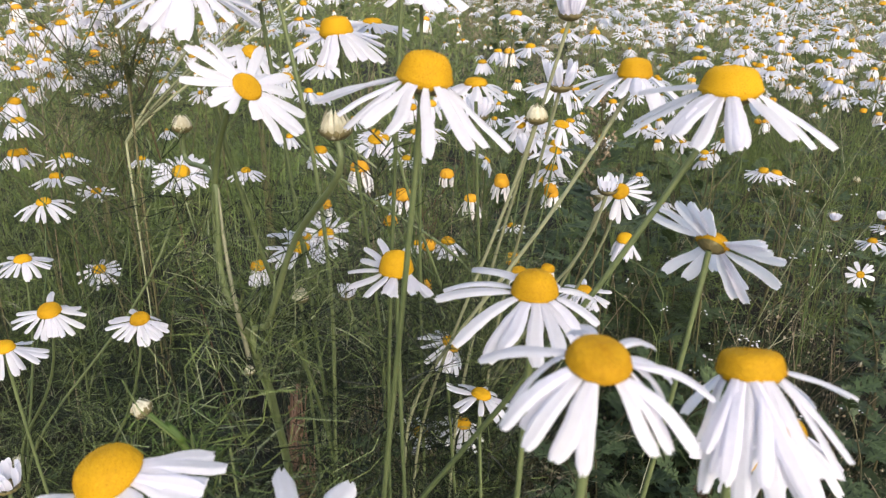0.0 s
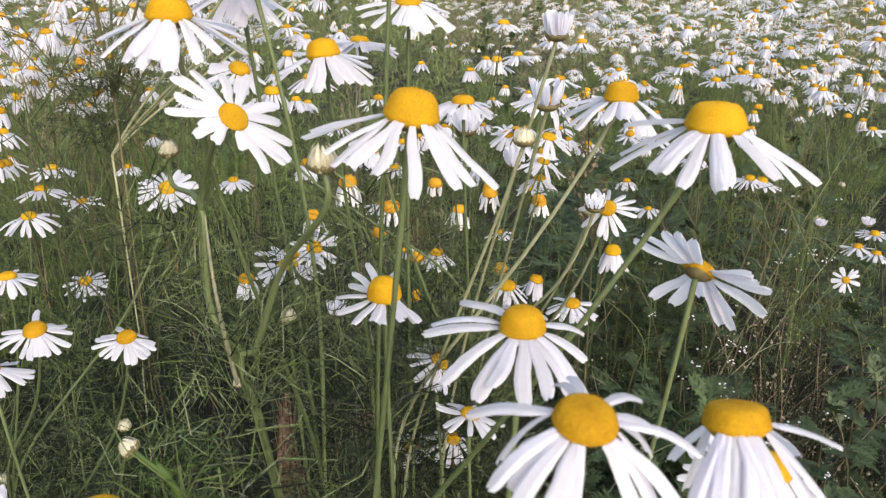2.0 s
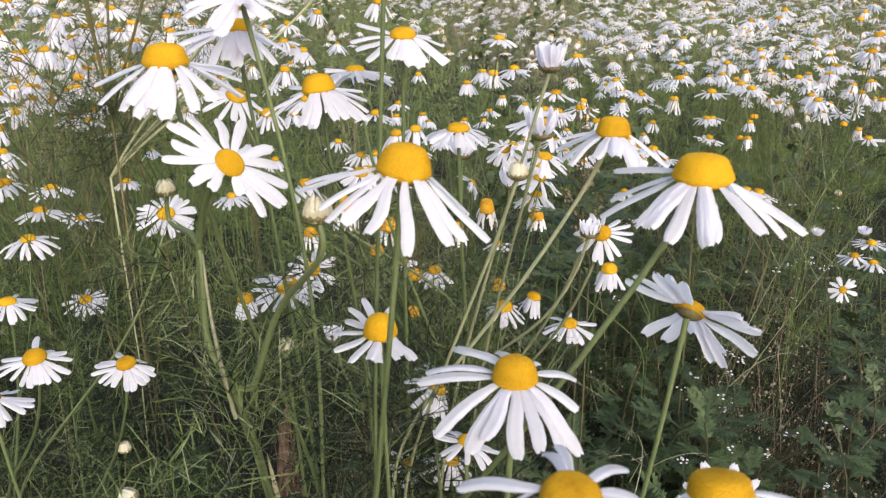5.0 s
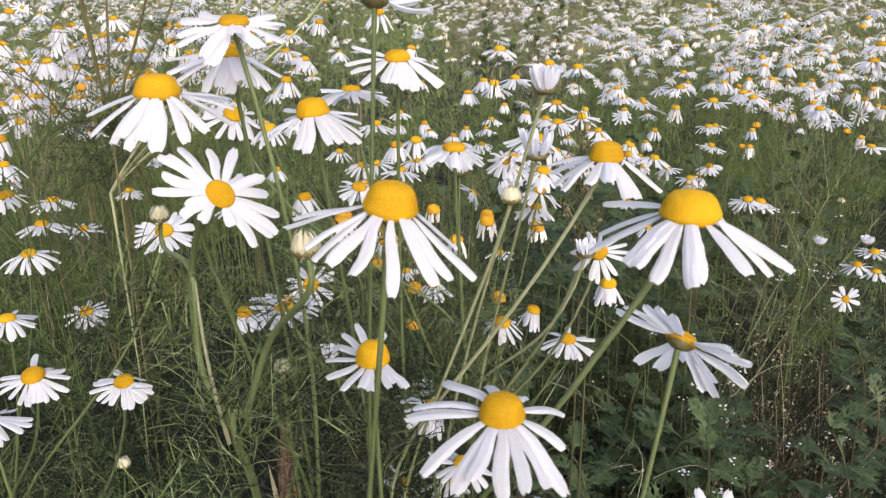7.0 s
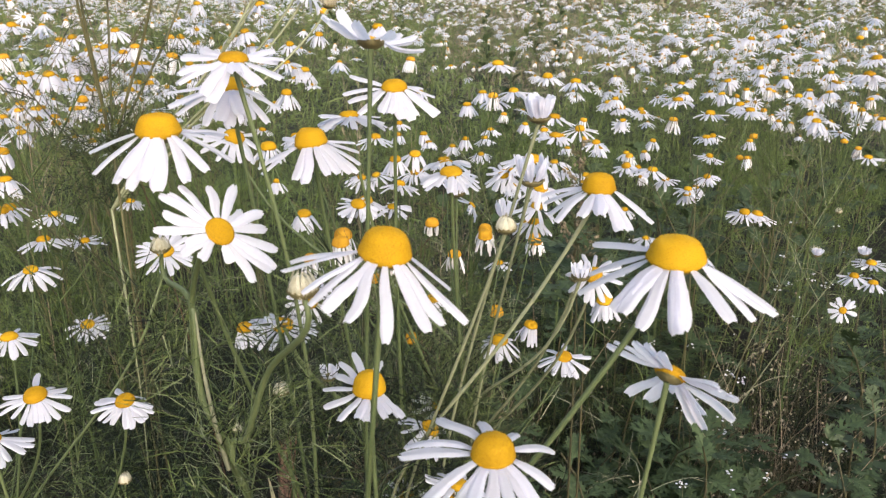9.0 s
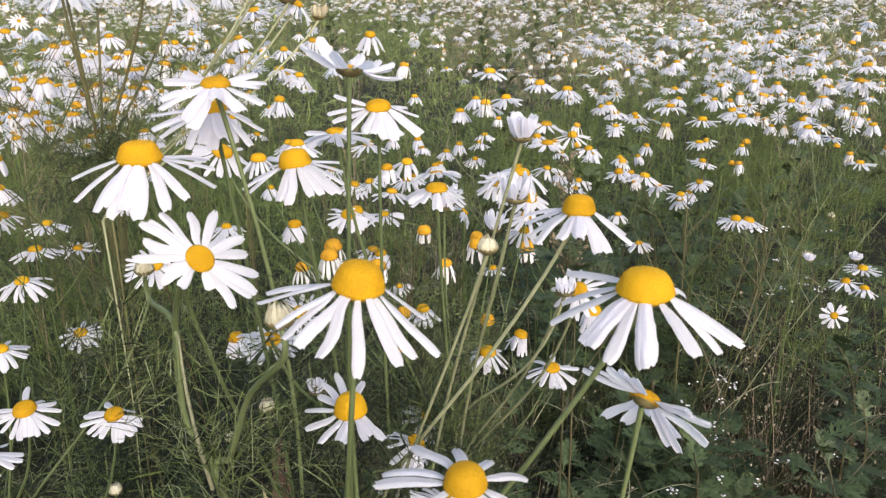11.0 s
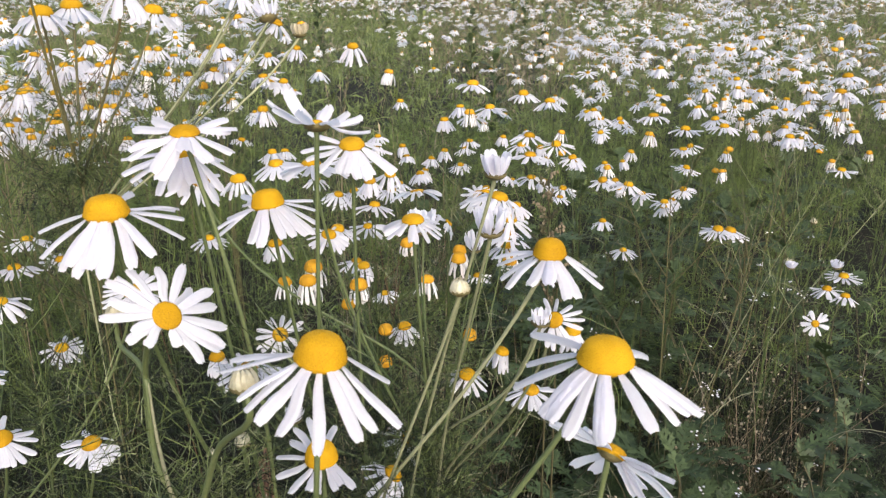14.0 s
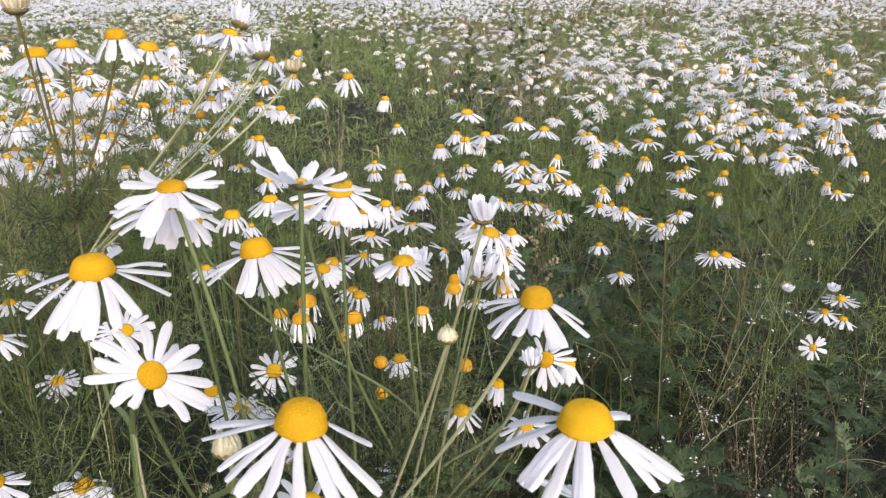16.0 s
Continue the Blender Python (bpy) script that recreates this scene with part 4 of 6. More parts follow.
daisy(-0.0166, 0.2275, 0.6276, r=0.0058, h=1.2, petals=13, length=0.0115, width=0.0033, droop=16, sag=22, down=(0.0, 0.06), gaps=0.15, leaves=3, spread=13, rays=((107, -13, 16.8), (124, -7, 15.9), (86, -3, 14.9), (135, 5, 13.9), (164, 11, 13.6), (-160, 18, 12), (-122, 17, 12.1), (-101, 8, 9.8), (-94, 11, 10.4), (-62, 13, 11), (-53, 9, 9.7), (-37, 18, 12.2), (-28, 41, 10.4)))
daisy(0.0685, 0.1267, 0.6328, r=0.0046, h=0.7, petals=18, length=0.0135, width=0.0032, droop=40, sag=14, down=(0.0, 0.0), thick=0.0008)
daisy(-0.0279, 0.1843, 0.6810, r=0.0036, kind="bud", via=(*TRUNK, (-0.0625, 0.234, 0.602), (-0.0470, 0.213, 0.640)), thick=0.0009, leaves=1)
daisy(-0.0935, 0.2587, 0.6663, r=0.0031, kind="bud", via=BRANCH, thick=0.0009, leaves=1)
daisy(-0.0657, 0.3025, 0.5795, r=0.0034, kind="bud", down=(0.0, 0.08), thick=0.0009, leaves=1)
daisy(0.0342, 0.2774, 0.6661, r=0.0037, kind="bud", down=(-0.30, 0.12), thick=0.0008, leaves=1, bark=PALE_STEM)
daisy(0.0778, 0.3425, 0.6189, r=0.0042, kind="cup", petals=20, length=0.0062, width=0.0021, down=(-0.12, 0.12), thick=0.0009, leaves=1, bark=PALE_STEM)
daisy(-0.0524, 0.3560, 0.5565, r=0.0040, kind="cup", petals=20, length=0.0062, width=0.0021, down=(-0.05, 0.12), thick=0.0009, leaves=2)
daisy(0.0799, 0.3610, 0.6100, r=0.0038, kind="bud", down=(-0.2, 0.12), thick=0.0009, bark=PALE_STEM)
daisy(0.0520, 0.3243, 0.7008, r=0.0044, kind="cup", petals=24, length=0.01, width=0.003, down=(-0.26, 0.10), leaves=1, bark=PALE_STEM)
daisy(0.0514, 0.3372, 0.6695, r=0.0052, kind="cup", petals=24, length=0.0115, width=0.003, down=(-0.22, 0.10), leaves=1, bark=PALE_STEM)
daisy(-0.2148, 0.3591, 0.5462, r=0.0062, h=0.7, petals=20, length=0.0140, width=0.0038, droop=18, sag=18, tilt=14, toward=-90, down=(0.0, 0.06), leaves=1, spread=12, rays=((116, 8, 16.8), (173, 14, 16.6), (-171, 16, 16.8), (-143, 10, 14.5), (-135, 30, 11.4), (-104, 25, 12.1), (-83, 25, 13.5), (-69, 21, 12.3), (-57, 22, 12.6), (-45, 26, 14.2), (-31, 28, 15), (-18, 29, 15.6), (12, 28, 13.5), (34, 35, 12.9), (90, 40, 14.9)))
daisy(-0.1685, 0.3637, 0.5390, r=0.0054, h=0.65, petals=18, length=0.0125, width=0.0038, droop=16, sag=16, tilt=14, toward=-90, down=(0.06, 0.06), leaves=1, spread=12, rays=((126, 18, 13.6), (175, 13, 15), (-155, 1, 13.8), (-145, 20, 12.4), (-122, 23, 11.5), (-104, 21, 10.5), (-77, 24, 13.4), (-58, 25, 13.6), (-43, 24, 13.2), (-28, 24, 13), (-12, 24, 13.2), (1, 24, 10.8), (75, 52, 13.6), (162, 16, 14.2)))
daisy(-0.2599, 0.4187, 0.5520, r=0.0052, h=0.6, petals=18, length=0.0150, width=0.0038, droop=18, sag=14, down=(0.02, 0.06), leaves=1)
daisy(-0.2163, 0.3179, 0.5463, r=0.0054, h=0.7, petals=17, length=0.0150, width=0.0040, droop=26, sag=14, down=(0.0, 0.05), leaves=1)
daisy(-0.3315, 0.6493, 0.4490, r=0.0064, h=0.6, petals=19, length=0.0175, width=0.0044, droop=14, sag=14, tilt=14, toward=-70, down=(0.05, 0.06), leaves=1, kind="open")
daisy(0.0878, 0.4279, 0.5278, r=0.0052, h=0.6, petals=17, length=0.0140, width=0.0040, droop=20, sag=16, tilt=10, toward=-100, down=(-0.30, 0.06), leaves=1)
daisy(0.0460, 0.4283, 0.5402, r=0.0055, h=0.6, petals=16, length=0.0120, width=0.0036, droop=30, sag=14, tilt=12, toward=-90, down=(-0.12, 0.06), leaves=1)
daisy(0.0801, 0.5324, 0.4996, r=0.0056, h=0.8, petals=13, length=0.0145, width=0.0038, droop=60, sag=14, tilt=14, toward=10, down=(-0.2, 0.06))
daisy(0.0069, 0.4362, 0.4859, r=0.0056, h=0.7, petals=17, length=0.0140, width=0.0036, droop=26, sag=12, tilt=46, toward=-10, down=(0.06, 0.06))
daisy(0.0577, 0.5968, 0.4810, r=0.0062, h=1.1, kind="bare", down=(0.04, 0.06))
daisy(-0.0179, 0.5955, 0.4564, r=0.0060, h=1.1, kind="bare", down=(0.02, 0.06))
daisy(0.0017, 0.5450, 0.5175, r=0.0056, h=0.7, petals=14, length=0.0135, width=0.0036, droop=46, sag=10, down=(0.0, 0.06), leaves=1)
daisy(-0.1445, 0.5250, 0.5043, r=0.0062, h=0.9, petals=14, length=0.0130, width=0.0036, droop=64, sag=12, down=(0.05, 0.06), leaves=1)
daisy(0.1250, 0.4834, 0.5426, r=0.0058, h=0.95, petals=15, length=0.0140, width=0.0036, droop=58, sag=12, down=(-0.1, 0.06), leaves=1)
daisy(-0.1549, 0.4174, 0.6078, r=0.0052, h=0.5, petals=22, length=0.0140, width=0.0034, droop=8, sag=8, tilt=30, toward=-70, down=(-0.08, 0.08), leaves=2)
daisy(-0.0726, 0.3528, 0.5916, r=0.0046, h=0.5, petals=16, length=0.0150, width=0.0038, droop=-8, sag=10, tilt=22, toward=60, down=(0.05, 0.06), leaves=1, gaps=0.2)
daisy(-0.0810, 0.4691, 0.5502, r=0.0054, h=0.55, petals=15, length=0.0145, width=0.0036, droop=12, sag=10, tilt=44, toward=-70, down=(0.02, 0.06))
daisy(0.0159, 0.2796, 0.5445, r=0.0046, h=0.6, petals=15, length=0.0120, width=0.0034, droop=14, sag=12, tilt=16, toward=20, down=(0.03, 0.06), leaves=2)
daisy(0.0108, 0.3731, 0.4654, r=0.0050, h=0.7, petals=15, length=0.0145, width=0.0036, droop=36, sag=10, tilt=12, toward=-30, down=(0.03, 0.06))
daisy(-0.0170, 0.4264, 0.4215, r=0.0052, h=0.5, petals=15, length=0.0120, width=0.0038, droop=4, sag=8, tilt=20, toward=-90, down=(0.03, 0.06))
daisy(0.0031, 0.3194, 0.5477, r=0.0050, h=0.7, petals=15, length=0.0135, width=0.0036, droop=38, sag=10, tilt=42, toward=5, down=(0.05, 0.06))
daisy(-0.1064, 0.4182, 0.6756, r=0.0060, h=0.55, petals=16, length=0.0150, width=0.0038, droop=20, sag=10, tilt=30, toward=-40, down=(0.06, 0.05))
daisy(-0.0362, 0.3754, 0.6944, r=0.0050, h=0.5, petals=20, length=0.0150, width=0.0036, droop=10, sag=10, tilt=8, toward=100, down=(0.02, 0.05), leaves=1)
daisy(-0.0517, 0.5314, 0.6014, r=0.0056, h=0.6, petals=16, length=0.0150, width=0.0036, droop=20, sag=14, tilt=20, toward=-60, down=(0.02, 0.05))
daisy(0.0668, 0.4482, 0.6537, r=0.0058, h=0.6, petals=21, length=0.0165, width=0.0036, droop=34, sag=16, tilt=14, down=(-0.1, 0.05), toward=0)
daisy(0.0861, 0.3520, 0.6155, r=0.0046, h=0.5, petals=14, length=0.0130, width=0.0032, droop=20, sag=10, tilt=44, toward=-120, down=(-0.1, 0.05), gaps=0.2, bark=PALE_STEM)
daisy(0.4943, 0.8112, 0.3754, r=0.0046, h=0.4, petals=14, length=0.0140, width=0.0040, droop=2, sag=8, tilt=62, toward=-110, down=(0.06, 0.06))
daisy(-0.1131, 0.5258, 0.6468, r=0.0058, h=0.8, petals=14, length=0.0125, width=0.0034, droop=56, sag=14, down=(0.06, 0.05))
daisy(-0.0869, 0.5356, 0.6550, r=0.0058, h=0.6, petals=18, length=0.0155, width=0.0038, droop=28, sag=14, down=(0.03, 0.05))
daisy(-0.0948, 0.5433, 0.5907, r=0.0055, h=0.75, petals=16, length=0.0135, width=0.0036, droop=50, sag=14, down=(0.03, 0.05))
daisy(-0.0519, 0.4280, 0.6083, r=0.0054, h=0.9, petals=14, length=0.0140, kind="old", down=(0.02, 0.05))
daisy(-0.0606, 0.5037, 0.5873, r=0.0066, h=1.0, petals=14, length=0.0150, kind="old", down=(0.02, 0.05))
daisy(-0.1109, 0.6412, 0.5172, r=0.0066, h=1.0, petals=14, length=0.0150, kind="old", down=(0.02, 0.05))
daisy(-0.0325, 0.5391, 0.5573, r=0.0070, h=1.0, petals=13, length=0.0130, kind="old", down=(0.02, 0.05))
daisy(0.0497, 0.6357, 0.5397, r=0.0068, h=1.1, petals=13, length=0.0150, kind="old", down=(-0.05, 0.05))
daisy(0.0526, 0.6818, 0.5300, r=0.0066, h=1.1, petals=13, length=0.0140, kind="old", down=(-0.05, 0.05))
daisy(0.0208, 0.5907, 0.5385, r=0.0058, h=0.8, petals=14, length=0.0150, kind="old", down=(0.03, 0.05))
daisy(0.1045, 0.7039, 0.5103, r=0.0072, h=1.2, petals=12, length=0.0130, kind="old", down=(-0.02, 0.05))
daisy(0.0008, 0.7203, 0.5244, r=0.0072, h=1.0, petals=12, length=0.0120, kind="old", down=(-0.02, 0.05))
daisy(-0.0811, 0.3832, 0.5738, r=0.0056, h=0.5, petals=15, length=0.0150, width=0.0036, droop=6, sag=16, tilt=8, toward=-40, down=(0.03, 0.05))
daisy(-0.2231, 0.5122, 0.7626, r=0.0072, h=0.75, petals=19, length=0.0170, width=0.0042, droop=34, sag=14, leaves=1, thick=0.0010, fork=FORK_A, bark=BROWN_STEM)
daisy(-0.2253, 0.5622, 0.7647, r=0.0074, h=0.7, petals=18, length=0.0170, width=0.0042, droop=38, sag=14, leaves=1, thick=0.0010, fork=FORK_A, bark=BROWN_STEM)
daisy(-0.1636, 0.4952, 0.7737, r=0.0066, h=0.85, petals=18, length=0.0180, width=0.0044, droop=46, sag=10, leaves=1, thick=0.0010, fork=FORK_A, bark=BROWN_STEM)
daisy(-0.1889, 0.6213, 0.7581, r=0.0074, h=0.75, petals=18, length=0.0170, width=0.0042, droop=36, sag=12, tilt=10, toward=0, leaves=1, thick=0.0010, fork=FORK_A, bark=BROWN_STEM)
daisy(-0.1110, 0.5691, 0.7699, r=0.0058, h=0.6, petals=18, length=0.0160, width=0.0040, droop=26, sag=14, tilt=14, toward=20, leaves=1, thick=0.0010, fork=FORK_B, bark=PALE_STEM)
daisy(-0.1063, 0.5818, 0.7750, r=0.0056, kind="cup", petals=20, length=0.0140, width=0.0030, tilt=30, toward=60, thick=0.0010, fork=FORK_B, bark=PALE_STEM)
daisy(-0.0922, 0.5779, 0.7531, r=0.0058, kind="cup", petals=16, length=0.0130, width=0.0032, tilt=30, toward=120, thick=0.0010, fork=FORK_B, bark=PALE_STEM)
daisy(-0.0892, 0.5936, 0.7491, r=0.0050, h=0.7, petals=14, length=0.0140, width=0.0038, droop=40, sag=10, tilt=20, toward=10, thick=0.0010, fork=FORK_B, bark=PALE_STEM)
daisy(-0.0755, 0.6121, 0.7388, r=0.0048, petals=16, length=0.0085, width=0.0028, kind="faded", thick=0.0010, fork=FORK_B, bark=PALE_STEM)
daisy(-0.2041, 0.4619, 0.7901, r=0.0058, petals=16, length=0.0100, width=0.0030, kind="faded", thick=0.0010, fork=FORK_A, bark=BROWN_STEM)
daisy(-0.2834, 1.0031, 0.7643, r=0.0050, petals=16, length=0.0090, width=0.0028, kind="faded", down=(0.0, 0.05), thick=0.0008)
daisy(-0.1785, 0.2445, 0.5225, r=0.0050, kind="cup", petals=18, length=0.0100, width=0.0034, down=(0.05, 0.05))
daisy(-0.2887, 0.4130, 0.4047, r=0.0042, kind="bud", down=(0.05, 0.05))
daisy(-0.2091, 0.4261, 0.4376, r=0.0040, kind="bud", down=(0.10, 0.05), leaves=2)
daisy(-0.1648, 0.5405, 0.4005, r=0.0040, kind="bud", down=(0.05, 0.05))
daisy(0.4953, 0.8922, 0.4175, r=0.0052, kind="cup", petals=18, length=0.0085, width=0.0040, down=(0.0, 0.05))
daisy(0.5383, 0.8637, 0.4285, r=0.0052, kind="cup", petals=18, length=0.0085, width=0.0040, down=(0.0, 0.05))
daisy(0.6051, 1.0533, 0.4230, r=0.0045, kind="bud", down=(0.0, 0.05))
daisy(0.0720, 0.7085, 0.5771, r=0.0058, h=0.6, petals=22, length=0.0185, width=0.0042, droop=16, sag=14, tilt=36, toward=-110, down=(-0.05, 0.05), spread=14)
daisy(0.1213, 0.8027, 0.5368, r=0.0062, h=0.8, petals=17, length=0.0180, width=0.0042, droop=34, sag=14, down=(-0.05, 0.05))
daisy(0.1004, 0.2060, 0.5670, r=0.0054, h=0.7, petals=16, length=0.0135, width=0.0034, droop=2, sag=10, tilt=34, toward=-90, down=(0.0, 0.05), thick=0.0009, spread=12)
daisy(0.0190, 0.4300, 0.6380, r=0.0052, kind="cup", petals=22, length=0.0120, width=0.0038, down=(-0.05, 0.05), thick=0.0009)
daisy(0.0140, 0.5600, 0.6250, r=0.0056, h=0.3, petals=14, length=0.0190, width=0.0040, droop=8, sag=26, tilt=16, toward=110, down=(-0.05, 0.05), gaps=0.2)
daisy(0.0550, 0.5000, 0.5990, r=0.0044, kind="cup", petals=14, length=0.0125, width=0.0034, down=(-0.10, 0.05), thick=0.0009)
daisy(0.0910, 0.6000, 0.5770, r=0.0056, h=0.6, petals=13, length=0.0185, width=0.0040, droop=28, sag=14, tilt=12, toward=-30, down=(-0.05, 0.05))
daisy(0.0910, 0.6200, 0.5570, r=0.0056, h=0.6, petals=14, length=0.0165, width=0.0040, droop=34, sag=14, down=(-0.05, 0.05))
daisy(0.0820, 0.5200, 0.6150, r=0.0054, h=0.5, petals=16, length=0.0165, width=0.0040, droop=24, sag=14, tilt=14, toward=-60, down=(-0.10, 0.05))
daisy(-0.0200, 0.8500, 0.5440, detail=1, r=0.0060, h=0.6, petals=16, length=0.0190, droop=36, sag=12)
daisy(-0.0820, 0.8500, 0.5390, detail=1, r=0.0058, h=0.6, petals=15, length=0.0180, droop=30, sag=12, tilt=20, toward=-40)
daisy(-0.0700, 0.9000, 0.5290, detail=1, r=0.0058, h=0.6, petals=15, length=0.0180, droop=24, sag=12, tilt=20, toward=-140)
daisy(-0.0410, 0.7500, 0.5330, detail=1, r=0.0056, h=0.6, petals=16, length=0.0180, droop=18, sag=12, tilt=6, toward=-90)
daisy(0.0460, 0.8000, 0.5180, detail=1, r=0.0052, h=0.5, petals=13, length=0.0160, droop=30, sag=12, tilt=50, toward=20)
daisy(0.0790, 0.7000, 0.5830, detail=1, r=0.0056, h=0.5, petals=15, length=0.0190, droop=20, sag=12, tilt=24, toward=60)
daisy(0.0950, 0.8000, 0.5420, detail=1, r=0.0056, h=0.5, petals=15, length=0.0190, droop=34, sag=12, tilt=10, toward=200)
daisy(-0.0710, 0.1480, 0.6220, r=0.0021, kind="bud", via=((-0.051, 0.168, 0.0), (-0.0605, 0.1500, 0.5500), (-0.0610, 0.1480, 0.5900), (-0.0605, 0.1480, 0.6060), (-0.0660, 0.1480, 0.6180)), thick=0.0007, bark=LIME, tilt=50, toward=170)


# ---- daisies further in, one by one ----
daisy(-0.5212, 0.9687, 0.7093, detail=1, r=0.0064, h=0.84, petals=15, length=0.0164, droop=16, sag=12, tilt=5, toward=-32)
daisy(-0.5990, 1.1092, 0.6336, detail=1, r=0.0055, h=0.61, petals=16, length=0.0187, droop=25, sag=12, tilt=3, toward=-23)
daisy(-0.8581, 1.7127, 0.6245, detail=1, r=0.0066, h=0.87, petals=17, length=0.0167, droop=22, sag=12, tilt=9, toward=-158)
daisy(-0.8790, 1.8221, 0.5959, detail=1, r=0.0061, h=0.68, petals=18, length=0.0183, droop=16, sag=12, tilt=9, toward=133)
daisy(-0.4371, 0.9823, 0.6767, detail=1, r=0.0058, h=0.87, petals=18, length=0.0155, droop=26, sag=12, tilt=0, toward=1)
daisy(-0.7086, 1.2666, 0.5251, detail=1, r=0.006, h=0.66, petals=18, length=0.0165, droop=27, sag=12, tilt=4, toward=-126)
daisy(-0.2878, 1.2452, 0.5216, detail=1, r=0.0063, h=0.73, petals=14, length=0.0162, droop=20, sag=12, tilt=11, toward=2)
daisy(-0.2662, 1.6548, 0.5406, detail=1, r=0.0061, h=0.67, petals=17, length=0.0154, droop=28, sag=12, tilt=1, toward=124)
daisy(-0.0618, 0.8240, 0.5926, detail=1, r=0.0059, h=0.89, petals=17, length=0.0185, droop=23, sag=12, tilt=3, toward=86)
daisy(0.0474, 2.1998, 0.5183, detail=1, r=0.0062, h=0.81, petals=15, length=0.0169, droop=18, sag=12, tilt=8, toward=-141)
daisy(0.0991, 0.8978, 0.6311, detail=1, r=0.0063, h=0.79, petals=18, length=0.0180, droop=17, sag=12, tilt=5, toward=107)
daisy(0.1530, 0.7900, 0.6551, detail=1, r=0.0059, h=0.81, petals=15, length=0.0174, droop=28, sag=12, tilt=13, toward=80)
daisy(0.1339, 0.7980, 0.6173, detail=1, r=0.0064, h=0.65, petals=15, length=0.0182, droop=21, sag=12, tilt=7, toward=-7)
daisy(0.1328, 0.7805, 0.6003, detail=1, r=0.0066, h=0.7, petals=17, length=0.0167, droop=15, sag=12, tilt=5, toward=47)
daisy(0.1844, 0.9166, 0.5808, detail=1, r=0.0065, h=0.88, petals=16, length=0.0187, droop=17, sag=12, tilt=11, toward=-123)
daisy(0.1525, 0.9022, 0.5422, detail=1, r=0.0059, h=0.62, petals=14, length=0.0183, droop=27, sag=12, tilt=1, toward=9)
daisy(0.5223, 1.4694, 0.6832, detail=1, r=0.0058, h=0.75, petals=16, length=0.0157, droop=28, sag=12, tilt=3, toward=-19)
daisy(0.4820, 1.3280, 0.6584, detail=1, r=0.0056, h=0.6, petals=16, length=0.0161, droop=20, sag=12, tilt=12, toward=140)
daisy(0.5119, 1.2250, 0.6618, detail=1, r=0.006, h=0.74, petals=13, length=0.0183, droop=20, sag=12, tilt=11, toward=-36)
daisy(0.5796, 1.2637, 0.6758, detail=1, r=0.0062, h=0.82, petals=17, length=0.0171, droop=25, sag=12, tilt=9, toward=-177)
daisy(0.3642, 1.0950, 0.6102, detail=1, r=0.0055, h=0.64, petals=14, length=0.0161, droop=15, sag=12, tilt=3, toward=36)
daisy(0.3033, 0.9158, 0.6148, detail=1, r=0.0065, h=0.7, petals=14, length=0.0166, droop=21, sag=12, tilt=9, toward=102)
daisy(0.2960, 1.2559, 0.5587, detail=1, r=0.0065, h=0.71, petals=18, length=0.0165, droop=27, sag=12, tilt=3, toward=133)
daisy(0.2991, 1.1725, 0.5631, detail=1, r=0.0061, h=0.82, petals=17, length=0.0172, droop=20, sag=12, tilt=6, toward=-161)
daisy(0.3403, 1.2006, 0.5496, detail=1, r=0.0055, h=0.76, petals=15, length=0.0182, droop=15, sag=12, tilt=7, toward=-3)
daisy(0.3431, 0.9098, 0.5993, detail=1, r=0.0062, h=0.82, petals=15, length=0.0172, droop=23, sag=12, tilt=6, toward=41)
daisy(0.3994, 0.9625, 0.6009, detail=1, r=0.0058, h=0.77, petals=15, length=0.0161, droop=29, sag=12, tilt=10, toward=163)
daisy(0.3818, 0.8870, 0.6064, detail=1, r=0.0058, h=0.73, petals=17, length=0.0163, droop=15, sag=12, tilt=0, toward=-91)
daisy(0.6721, 1.3286, 0.6146, detail=1, r=0.0064, h=0.65, petals=15, length=0.0162, droop=16, sag=12, tilt=2, toward=64)
daisy(0.5005, 0.8498, 0.6693, detail=1, r=0.0061, h=0.76, petals=17, length=0.0169, droop=19, sag=12, tilt=6, toward=152)
daisy(0.5347, 1.0869, 0.5911, detail=1, r=0.0057, h=0.82, petals=15, length=0.0161, droop=20, sag=12, tilt=1, toward=156)
daisy(0.5946, 0.9875, 0.5228, detail=1, r=0.0059, h=0.65, petals=14, length=0.0154, droop=16, sag=12, tilt=3, toward=-29)
daisy(0.2508, 0.9360, 0.5280, detail=1, r=0.0062, h=0.89, petals=15, length=0.0162, droop=24, sag=12, tilt=12, toward=-143)
daisy(0.2745, 0.8978, 0.5322, detail=1, r=0.0064, h=0.72, petals=18, length=0.0179, droop=20, sag=12, tilt=8, toward=2)
daisy(0.4090, 1.0715, 0.5076, detail=1, r=0.0056, h=0.83, petals=16, length=0.0169, droop=20, sag=12, tilt=13, toward=-45)
daisy(-0.4358, 1.0287, 0.4621, detail=1, r=0.0065, h=0.73, petals=17, length=0.0166, droop=20, sag=12, tilt=0, toward=-80)
daisy(-0.3448, 0.6545, 0.5586, detail=1, r=0.0058, h=0.62, petals=15, length=0.0168, droop=15, sag=12, tilt=2, toward=150)
daisy(-0.3188, 0.5823, 0.5595, detail=1, r=0.0056, h=0.71, petals=16, length=0.0186, droop=16, sag=12, tilt=5, toward=108)
daisy(-0.2958, 0.5165, 0.5581, detail=1, r=0.0055, h=0.62, petals=18, length=0.0177, droop=19, sag=12, tilt=6, toward=-90)
daisy(-0.4299, 0.7298, 0.5435, detail=1, r=0.0065, h=0.88, petals=18, length=0.0156, droop=22, sag=12, tilt=2, toward=-34)
